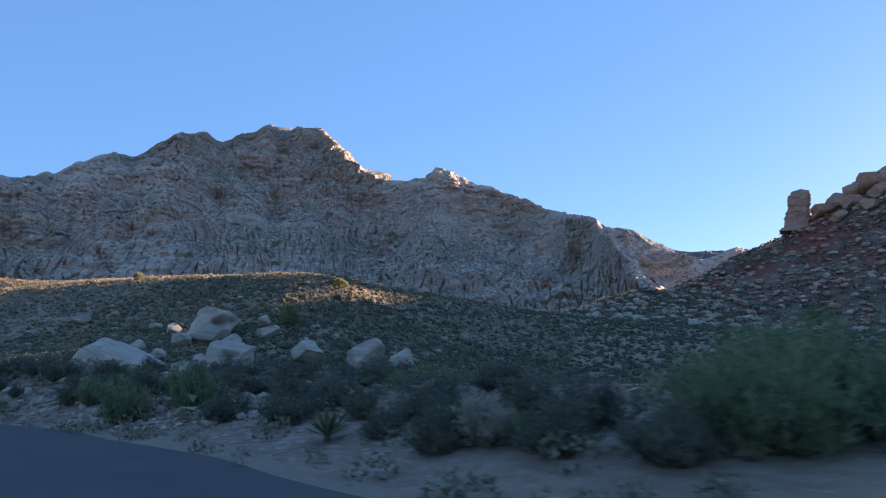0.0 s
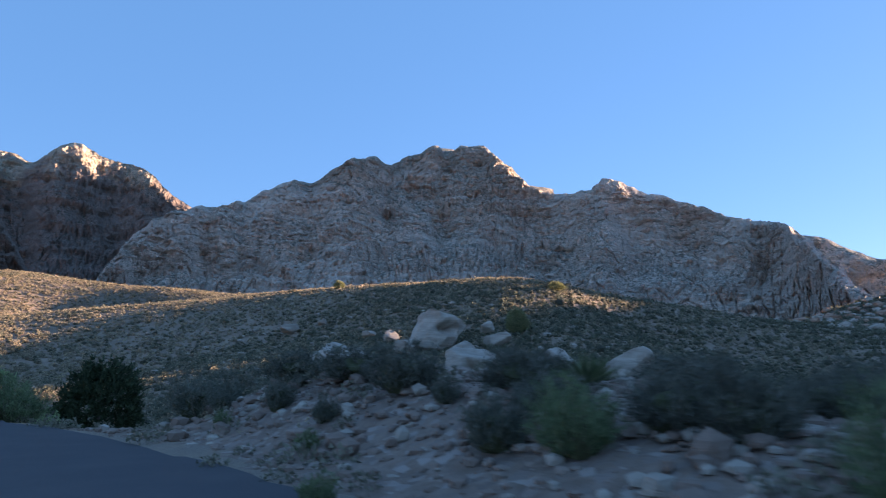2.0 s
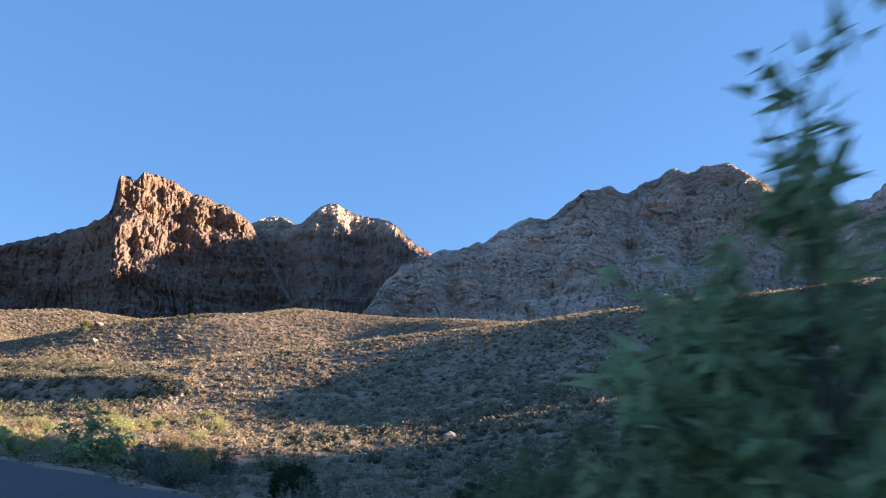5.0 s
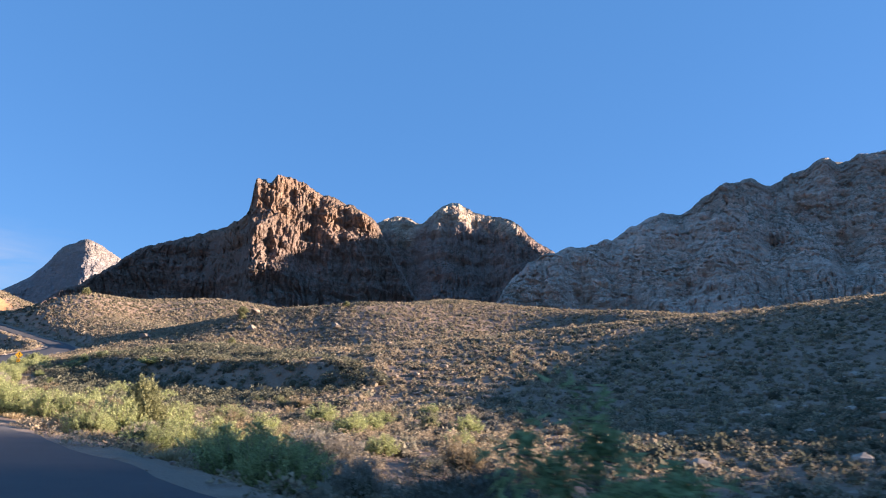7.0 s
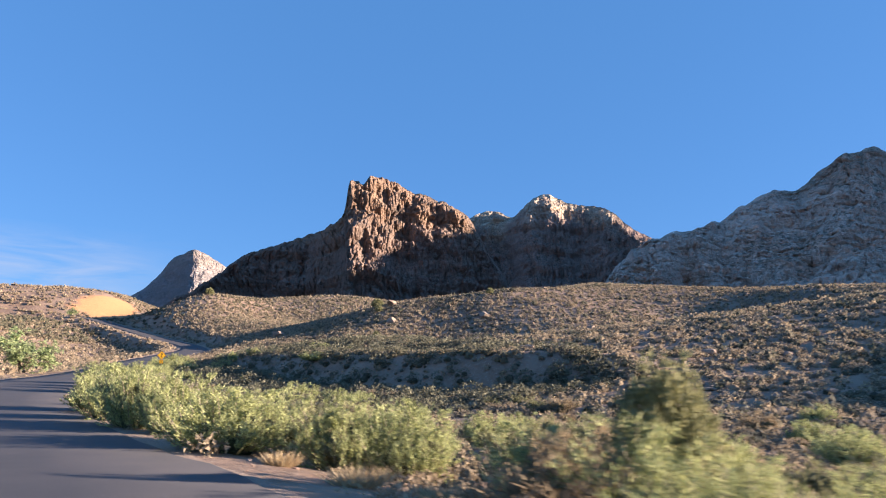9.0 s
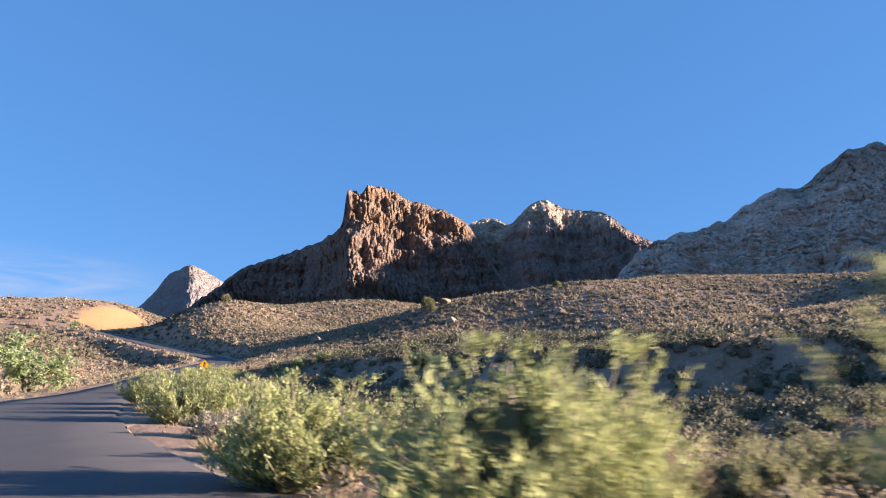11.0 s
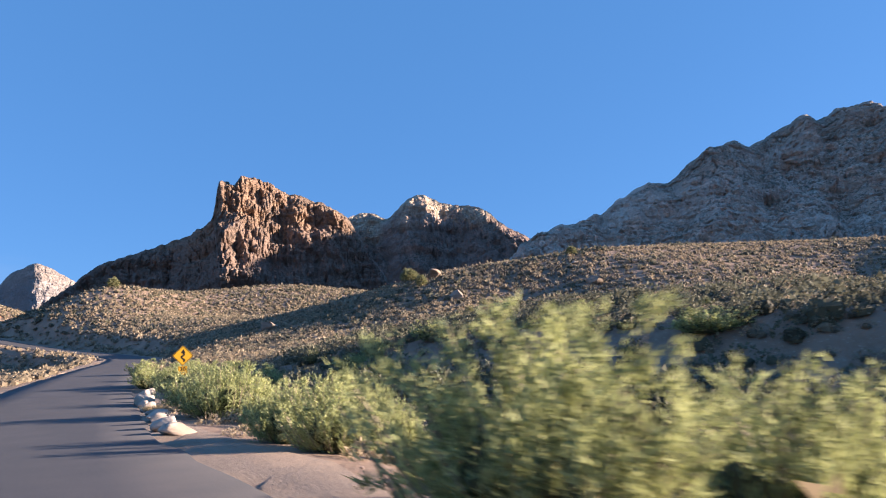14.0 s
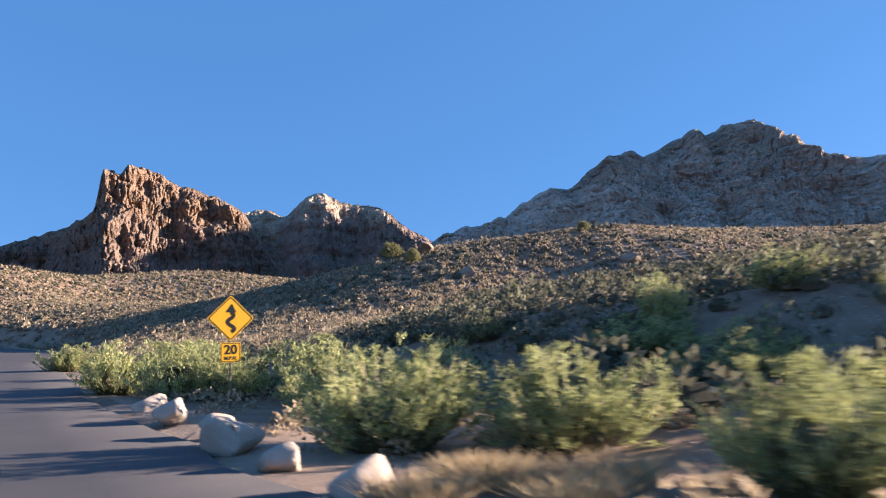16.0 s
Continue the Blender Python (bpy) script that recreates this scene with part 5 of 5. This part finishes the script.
plant_out(RABBIT, [
    (22.4, 142.0, 3.0, 2.0), (22.0, 134.3, 3.6, 1.9), (24.2, 134.9, 2.8, 2.0), (25.9, 133.2, 2.0, 1.3), (33.4, 140, 1.0, 1.0), (33.7, 136, 2.4, 1.2), (38, 133, 2.4, 1.2), (21.1, 147.6, 2.7, 1.8), (24.3, 147.3, 2.6, 1.9),
    (22.0, 138.6, 2.2, 1.9), (24.6, 166.4, 3.3, 1.8), (25.3, 164.3, 1.6, 1.0), (22.9, 157.2, 1.6, 1.25), (23.0, 155.2, 1.9, 1.3), (24.9, 155.9, 1.4, 1.2), (30.3, 157.8, 1.4, 1.0), (33.9, 158.7, 0.9, 0.6)], 2)
plant_out(RABBIT, [
    (44.6, 168.4, 3.0, 1.1), (41.5, 159.7, 3.0, 1.0), (26.5, 162.7, 1.5, 1.8), (26.3, 161.3, 1.1, 1.7), (26.9, 160.3, 1.4, 1.6), (25.7, 158.4, 1.7, 1.5), (34.2, 175.3, 2.6, 0.9), (29.8, 189.2, 3.2, 1.5),
    (25.6, 174.0, 2.3, 1.3), (27.3, 172.5, 2.6, 1.3), (26.8, 169.3, 1.9, 1.3), (33.3, 172.7, 2.8, 1.0), (31.5, 194, 2.6, 1.3), (27.8, 178.5, 2.0, 1.1), (28.8, 184.5, 2.2, 1.2), (30.2, 204, 2.6, 1.3)], 3)
plant_out([lambda s=s: shrub("wash_rabbitbrush", "pale yellow-green shrub on the flat of the wash", "shrub", "wash rabbitbrush", s, YELLOWGREEN, TWIG, 80, 26, 0.07, 0.009) for s in (504, 505)], [
    (28.6, 101.4, 2.6, 1.6), (41.2, 98.8, 2.0, 1.2), (48.5, 98.3, 2.1, 1.2), (43.1, 107.2, 2.0, 1.2), (31.0, 93.5, 1.7, 1.3), (28.8, 93.1, 2.2, 1.6), (32.4, 92.1, 1.9, 1.2), (43.2, 100.7, 1.9, 1.1), (33.0, 88.4, 1.5, 1.2),
    (36.5, 99.0, 1.6, 1.0), (34.0, 107.0, 1.8, 1.1), (38.5, 112.0, 1.6, 1.0), (46.0, 104.0, 1.5, 0.9), (52.0, 108.0, 1.6, 0.9), (39.0, 91.0, 1.5, 0.9), (44.5, 93.0, 1.5, 0.9), (29.5, 166.7, 1.3, 0.85), (37.4, 173.1, 1.7, 1.0), (34.2, 172.9, 1.3, 0.9),
    (35.5, 140.0, 3.0, 1.6), (37.0, 134.3, 2.5, 1.5), (36.2, 146.1, 1.3, 1.3), (25.9, 129.7, 1.8, 1.0), (29.3, 129.1, 1.6, 1.0), (39.5, 137.0, 2.0, 1.1), (33.0, 143.5, 1.6, 0.9),
    (28.0, 185.6, 2.4, 1.5), (27.2, 188.4, 2.4, 1.5), (29.7, 181.6, 2.6, 1.6), (30.6, 178.6, 2.4, 1.5), (35.3, 175.3, 1.3, 1.3)], 16)
plant_out([lambda: shrub("dry_shrub", "brownish half-dry shrub behind the verge", "shrub", "dry shrubs", 511, BROWNISH, TWIG, 80, 17, 0.095, 0.0095),
           lambda: shrub("dry_shrub", "olive-grey leafy shrub behind the verge", "shrub", "dry shrubs", 512, OLIVE, TWIG, 80, 17, 0.095, 0.0095)],
          [(27.8, 93.6, 2.2, 1.2), (27.4, 105.3, 2.6, 1.5), (30.0, 95.4, 2.6, 1.4), (29.5, 108, 2.4, 1.3), (31, 112, 2.2, 1.2), (32.4, 101.6, 2.6, 1.2), (33, 88, 2.2, 1.1), (27, 120, 2.2, 1.2), (35, 92, 2.0, 1.0),
           (36, 104, 2.4, 1.1), (30, 148, 2.0, 1.0), (33, 118, 2.4, 1.2), (29, 140, 1.8, 0.9)], 4)
plant_out([lambda: shrub("silver_shrub", "pale silvery shrub with bare twigs", "shrub", "silver shrubs", 521, PALEBUSH, TWIG, 80, 17, 0.095, 0.0095, 80)],
          [(34.1, 86.4, 2.4, 1.3), (11.2, 2.2, 1.2, 0.8), (14.2, 4.8, 1.0, 0.6), (22.4, 128.4, 2.1, 0.9), (24.5, 137.2, 3.0, 1.8), (27.2, 136.0, 1.8, 1.3), (29.6, 91.6, 1.3, 0.9), (34.2, 85.8, 2.0, 1.3), (32.4, 79.5, 1.5, 1.0)], 5)
plant_out([lambda: grass("grass_tuft", "dry straw-coloured grass tuft on the verge", "grass tufts", 531)],
          [(20.8, 142.6, 0.9, 0.4), (20.7, 143.8, 0.9, 0.4), (21.0, 144.8, 1.0, 0.45), (20.8, 141.3, 0.9, 0.4), (21.7, 145.4, 1.1, 0.5), (21.3, 143.2, 0.8, 0.35), (28.3, 164.4, 0.7, 0.5), (25.7, 165.9, 0.8, 0.35), (25.7, 147.7, 1.1, 0.5), (25.4, 146.3, 0.9, 0.5), (24.5, 171.2, 0.9, 0.4), (25.3, 170.6, 0.9, 0.42), (23.6, 171.3, 0.8, 0.34), (24.4, 170.4, 0.75, 0.3), (24.8, 171.9, 0.7, 0.3), (23.5, 158.9, 0.6, 0.3), (24.3, 160.3, 0.7, 0.35), (23.6, 161.0, 0.6, 0.3), (22.4, 140.9, 0.8, 0.35), (21.4, 141.6, 0.9, 0.4),
           (26.3, 97.0, 0.9, 0.4), (26.9, 94.8, 0.8, 0.4), (27.6, 89.0, 0.8, 0.4), (25.6, 99.8, 0.7, 0.35), (28.2, 85.2, 0.9, 0.4), (28.4, 81.6, 0.8, 0.4), (21.6, 124.8, 0.8, 0.4), (21.9, 116.0, 0.7, 0.35)], 6)

# mixed shrubs on the flat of the wash
def wash_rows(seed, count, x0, x1, y0, y1):
    rng = np.random.default_rng(seed)
    x, y = rng.uniform(x0, x1, count), rng.uniform(y0, y1, count)
    side, _ = by_road(x, y)
    return [(a, b, float(rng.uniform(0.9, 1.9)), float(rng.uniform(0.5, 1.1))) for a, b, c in zip(x.tolist(), y.tolist(), side) if c > 8]


plant_out([lambda: shrub("wash_shrub", "dry brown shrub in the wash", "shrub", "wash shrubs", 513, BROWNISH, TWIG, 60, 14, 0.095, 0.010), lambda: shrub("wash_shrub", "olive shrub in the wash", "shrub", "wash shrubs", 514, OLIVE, TWIG, 60, 14, 0.095, 0.010),
           lambda: shrub("wash_shrub", "grey twiggy shrub in the wash", "shrub", "wash shrubs", 515, SAGE, TWIG, 60, 14, 0.095, 0.010)], [(34.7, 97.3, 2.0, 1.2), (36.4, 96.4, 1.8, 0.9), (38.2, 95.9, 1.7, 0.9), (40.8, 87.1, 2.2, 1.4)] + wash_rows(61, 34, 29, 48, 74, 128) + wash_rows(62, 16, 27, 36, 148, 200) + wash_rows(63, 26, 23, 36, 116, 141), 15)

# trees and shrubs in the shade of the steep hill
plant_out([lambda: tree("mesquite_tree", "fresh green feathery tree on the low bank", 541, WILLOW, BARK, 0.1, 8, 20, 0.07, 0.013), lambda: tree("mesquite_tree", "green loose-crowned tree beside the road", 542, WILLOW, BARK, -0.08, 9, 20, 0.07, 0.013)],
          [(27.2, 44.6, 2.5, 3.5), (31.6, 47.4, 3.2, 2.6), (31.0, 69.8, 2.8, 2.5),
           (12.2, 181, 7.6, 5.6), (6, 176, 6, 4.2), (8, 330 - 6, 4, 3.0)], 7)
plant_out([lambda: juniper("juniper", "dark dense juniper leafy to the ground", "tree", 551, DEEP, BARK)], [(36.6, 49.6, 4.4, 4.9), (36.0, 55.6, 2.2, 1.8), (34.6, 62.5, 1.6, 1.6)], 8)
plant_out([lambda: juniper("bushy_juniper", "yellowish-green rounded bush on the hillside", "shrub", 552, OLIVE, BARK)], [(97.3, 50.3, 3.2, 3.4), (73.3, 230.7, 2.6, 2.2), (127, 102, 2.4, 1.7), (126.5, 55, 3.2, 1.6), (64, 204, 1.6, 2.0), (94, 216.6, 1.8, 1.4), (71.6, 224.7, 1.6, 1.6),
                                                                                                                                                     (29.8, 93.7, 1.6, 2.4), (46, 309, 2.6, 2.2)], 9)
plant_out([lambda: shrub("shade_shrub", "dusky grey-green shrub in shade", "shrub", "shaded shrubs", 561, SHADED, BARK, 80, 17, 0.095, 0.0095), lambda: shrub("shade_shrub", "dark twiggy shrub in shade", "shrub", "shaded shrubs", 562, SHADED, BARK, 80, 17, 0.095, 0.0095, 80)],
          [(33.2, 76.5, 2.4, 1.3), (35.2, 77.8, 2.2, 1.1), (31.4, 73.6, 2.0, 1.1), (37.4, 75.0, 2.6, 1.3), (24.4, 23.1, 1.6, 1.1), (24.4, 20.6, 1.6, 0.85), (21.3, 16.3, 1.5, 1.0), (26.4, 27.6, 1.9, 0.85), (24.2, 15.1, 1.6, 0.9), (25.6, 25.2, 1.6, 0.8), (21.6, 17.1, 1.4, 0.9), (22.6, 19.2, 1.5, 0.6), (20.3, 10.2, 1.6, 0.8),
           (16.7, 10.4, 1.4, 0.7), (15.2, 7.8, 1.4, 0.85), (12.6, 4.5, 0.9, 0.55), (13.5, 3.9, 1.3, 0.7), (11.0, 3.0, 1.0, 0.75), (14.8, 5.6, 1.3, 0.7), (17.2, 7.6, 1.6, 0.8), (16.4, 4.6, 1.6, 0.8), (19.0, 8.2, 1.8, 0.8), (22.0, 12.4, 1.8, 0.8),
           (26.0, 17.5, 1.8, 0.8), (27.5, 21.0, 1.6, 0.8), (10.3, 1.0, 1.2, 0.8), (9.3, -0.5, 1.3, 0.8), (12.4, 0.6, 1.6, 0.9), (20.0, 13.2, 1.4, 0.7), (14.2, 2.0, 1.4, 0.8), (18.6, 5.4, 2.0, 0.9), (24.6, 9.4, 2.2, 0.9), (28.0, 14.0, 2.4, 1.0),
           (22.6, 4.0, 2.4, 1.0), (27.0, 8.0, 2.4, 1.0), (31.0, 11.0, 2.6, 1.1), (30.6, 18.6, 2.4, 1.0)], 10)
plant_out([lambda: shrub("sage_shrub", "grey-green sage shrub near the road", "shrub", "sage shrubs", 571, SAGE, TWIG, 80, 17, 0.095, 0.0095)],
          [(26.9, 31.6, 2.2, 1.4), (28.6, 31.6, 2.0, 1.3), (26.2, 30.1, 0.6, 0.7), (24.7, 26.7, 0.9, 0.85), (21.3, 19.6, 1.1, 0.9), (23.5, 24.4, 0.6, 0.6), (23.4, 21.6, 0.6, 0.5), (34, 72.6, 2.2, 1.4), (28.4, 35.2, 0.9, 0.5), (33.6, 40.6, 2.2, 1.3), (32.2, 57.8, 2.2, 1.4), (30.6, 62.0, 1.8, 1.2), (33.5, 66.5, 1.8, 1.1)], 11)
plant_out([lambda: shrub("green_shrub", "bright green rounded shrub on the bank", "shrub", "green shrubs", 581, MOSSY, TWIG, 80, 17, 0.095, 0.0095)],
          [(9.9, -1.7, 2.4, 1.45), (11.6, -2.6, 2.8, 1.7), (10.4, -3.8, 2.4, 1.5), (13.4, -2.0, 2.6, 1.5), (20.9, 18.3, 1.2, 1.0), (17.9, 14.5, 1.5, 1.35), (18.2, 12.4, 1.6, 1.5), (22.1, 6.6, 2.4, 1.0), (22.3, 23.9, 0.5, 0.45), (24.6, 28.4, 0.5, 0.45), (19.0, 21.0, 0.5, 0.4), (27.9, 42.6, 2.2, 1.6), (28.4, 44.4, 2.6, 2.0), (27.4, 46.4, 1.6, 1.2)], 12)
plant_out([lambda: shrub("flowering_shrub", "shrub with yellow blossom catching the sun", "shrub", "", 591, BLOOM, TWIG, 80, 17, 0.095, 0.0095)], [(35.6, 73.6, 2.6, 1.3)], 13)
plant_out([lambda: yucca("yucca", "spiky green yucca among shrubs", 601)], [(12.8, 5.7, 1.3, 1.1), (11.5, 2.9, 1.4, 1.15), (10.9, 1.6, 1.3, 1.0), (24.5, 19.2, 1.7, 1.2), (39.4, 171.9, 1.6, 1.2), (46.5, 163, 1.6, 1.3), (52, 190, 2.0, 1.6)], 14)


# a burnt bush among the boulders
CHAR = plain("charred_wood", (0.02, 0.018, 0.017), 0.9, 0.0, 20.0)
snag = tagged(new("burnt_snag"), "black burnt bush of bare branches by boulders", "dead shrub")
snag.matrix_basis = pose(80.9, 48.4, float(land(80.9, 48.4)) - 0.05)
rng = np.random.default_rng(71)
for k in range(9):
    ph, lean = k * 0.7 + rng.uniform(-0.2, 0.2), rng.uniform(0.15, 0.75)
    u = np.linspace(0, 1, 6)[:, None]
    tip = np.array((math.cos(ph) * lean * 1.5, math.sin(ph) * lean * 1.5, rng.uniform(1.4, 2.4)))
    one = u * tip + rng.normal(scale=0.07, size=(6, 3)) * u + (0, 0, 0.15) * u * (1 - u)
    v, f = tubes(one[None], np.array([[0.07, 0.02]]), 5)
    put("branch", raw_mesh("branch", v, f), CHAR, snag)


# ---------------------------------------------------------------- the road sign
YELLOW = plain("yellow_sign_sheeting", (0.80, 0.42, 0.015), 0.45, 0.0, 3.0)
BLACK = plain("black_sign_ink", (0.012, 0.012, 0.012), 0.5, 0.0, 5.0)
STEEL = plain("weathered_steel", (0.16, 0.14, 0.12), 0.6, 0.6, 12.0)


def plate(corners, thick):
    """A flat plate with rounded corners in the x-z plane, facing -y."""
    bm = bmesh.new()
    bm.faces.new([bm.verts.new((x, 0, z)) for x, z in corners])
    got = bmesh.ops.extrude_face_region(bm, geom=bm.faces[:])
    bmesh.ops.translate(bm, vec=(0, thick, 0), verts=[g for g in got["geom"] if isinstance(g, bmesh.types.BMVert)])
    bmesh.ops.recalc_face_normals(bm, faces=bm.faces[:])
    return bm


def rounded(corners, r, n=4):
    out = []
    for i, c in enumerate(corners):
        a, b = Vector(corners[i - 1]), Vector(corners[(i + 1) % len(corners)])
        c = Vector(c)
        p, q = c + (a - c).normalized() * r, c + (b - c).normalized() * r
        for k in range(n + 1):
            u = k / n
            out.append(tuple((1 - u) ** 2 * p + 2 * u * (1 - u) * c + u * u * q))
    return out


def ribbon(points, half):
    left, right = [], []
    for i, p in enumerate(points):
        d = Vector(points[min(i + 1, len(points) - 1)]) - Vector(points[max(i - 1, 0)])
        d.normalize()
        left.append((p[0] - d.y * half, p[1] + d.x * half))
        right.append((p[0] + d.y * half, p[1] - d.x * half))
    return left, right


def lettering(name, words, size, x, z, parent, thin=0.003):
    cu = bpy.data.curves.new(name, "FONT")
    cu.body, cu.size, cu.align_x, cu.align_y, cu.extrude, cu.offset = words, size, "CENTER", "CENTER", 0.001, thin
    tmp = bpy.data.objects.new(name, cu)
    scene.collection.objects.link(tmp)
    bpy.context.view_layer.update()
    me = bpy.data.meshes.new_from_object(tmp.evaluated_get(bpy.context.evaluated_depsgraph_get()))
    bpy.data.objects.remove(tmp)
    ob = put(name, me, BLACK, parent)
    ob.matrix_basis = pose(x, -0.004, z, 90)
    return ob


SX, SY = 27.4, 181.9
SZ = float(land(SX, SY))
TOP = -2.34 - SZ                       # height of the diamond's middle
sign = tagged(new("road_sign"), "yellow winding-road warning sign over a 20 mph plate", "road sign")
sign.matrix_basis = pose(SX, SY, SZ, 0, 0, -15)
bm = bmesh.new()
ret = bmesh.ops.create_cube(bm, size=1.0)
bmesh.ops.scale(bm, vec=(0.045, 0.04, TOP + 0.55), verts=ret["verts"])
bmesh.ops.translate(bm, vec=(0, 0.045, (TOP + 0.55) / 2 - 0.25), verts=ret["verts"])
bmesh.ops.bevel(bm, geom=bm.edges[:], offset=0.006, segments=1, affect="EDGES")
part("post", bm, STEEL, sign, "weathered steel post")
H = 0.539
diamond = part("warning_plate", plate(rounded([(0, TOP - H), (H, TOP), (0, TOP + H), (-H, TOP)], 0.06), 0.006), YELLOW, sign, "yellow diamond plate with black border")
outer, inner = rounded([(0, TOP - 0.51), (0.51, TOP), (0, TOP + 0.51), (-0.51, TOP)], 0.05), rounded([(0, TOP - 0.485), (0.485, TOP), (0, TOP + 0.485), (-0.485, TOP)], 0.045)


def frame_line(name, outer, inner, parent):
    bm = bmesh.new()
    a = [bm.verts.new((x, -0.004, z)) for x, z in outer]
    b = [bm.verts.new((x, -0.004, z)) for x, z in inner]
    for i in range(len(a)):
        j = (i + 1) % len(a)
        bm.faces.new((a[i], a[j], b[j], b[i]))
    return part(name, bm, BLACK, parent)


frame_line("border", outer, inner, diamond)
pts = [(0.0 + 0.085 * math.sin(u * 9.2 + 0.2) * (1 - 0.25 * u), TOP - 0.31 + 0.46 * u) for u in np.linspace(0, 1, 28)]
left, right = ribbon(pts, 0.042)
bm = bmesh.new()
lv = [bm.verts.new((x, -0.004, z)) for x, z in left]
rv2 = [bm.verts.new((x, -0.004, z)) for x, z in right]
for i in range(len(lv) - 1):
    bm.faces.new((lv[i], rv2[i], rv2[i + 1], lv[i + 1]))
tipx, tipz = pts[-1]
bm.faces.new([bm.verts.new(c) for c in ((tipx - 0.115, -0.0045, tipz - 0.01), (tipx + 0.125, -0.0045, tipz - 0.01), (tipx + 0.02, -0.0045, tipz + 0.19))])
part("winding_arrow", bm, BLACK, diamond, "black winding arrow")
P0, P1 = TOP - H - 0.47, TOP - H - 0.02
speed = part("speed_plate", plate(rounded([(-0.23, P0), (0.23, P0), (0.23, P1), (-0.23, P1)], 0.04), 0.006), YELLOW, sign, "small yellow speed plate with black figures")
frame_line("border", rounded([(-0.215, P0 + 0.015), (0.215, P0 + 0.015), (0.215, P1 - 0.015), (-0.215, P1 - 0.015)], 0.035), rounded([(-0.203, P0 + 0.027), (0.203, P0 + 0.027), (0.203, P1 - 0.027), (-0.203, P1 - 0.027)], 0.03), speed)
lettering("speed_number", "20", 0.30, 0, P0 + 0.28, speed, 0.006)
lettering("speed_unit", "M.P.H.", 0.11, 0, P0 + 0.09, speed, 0.002)
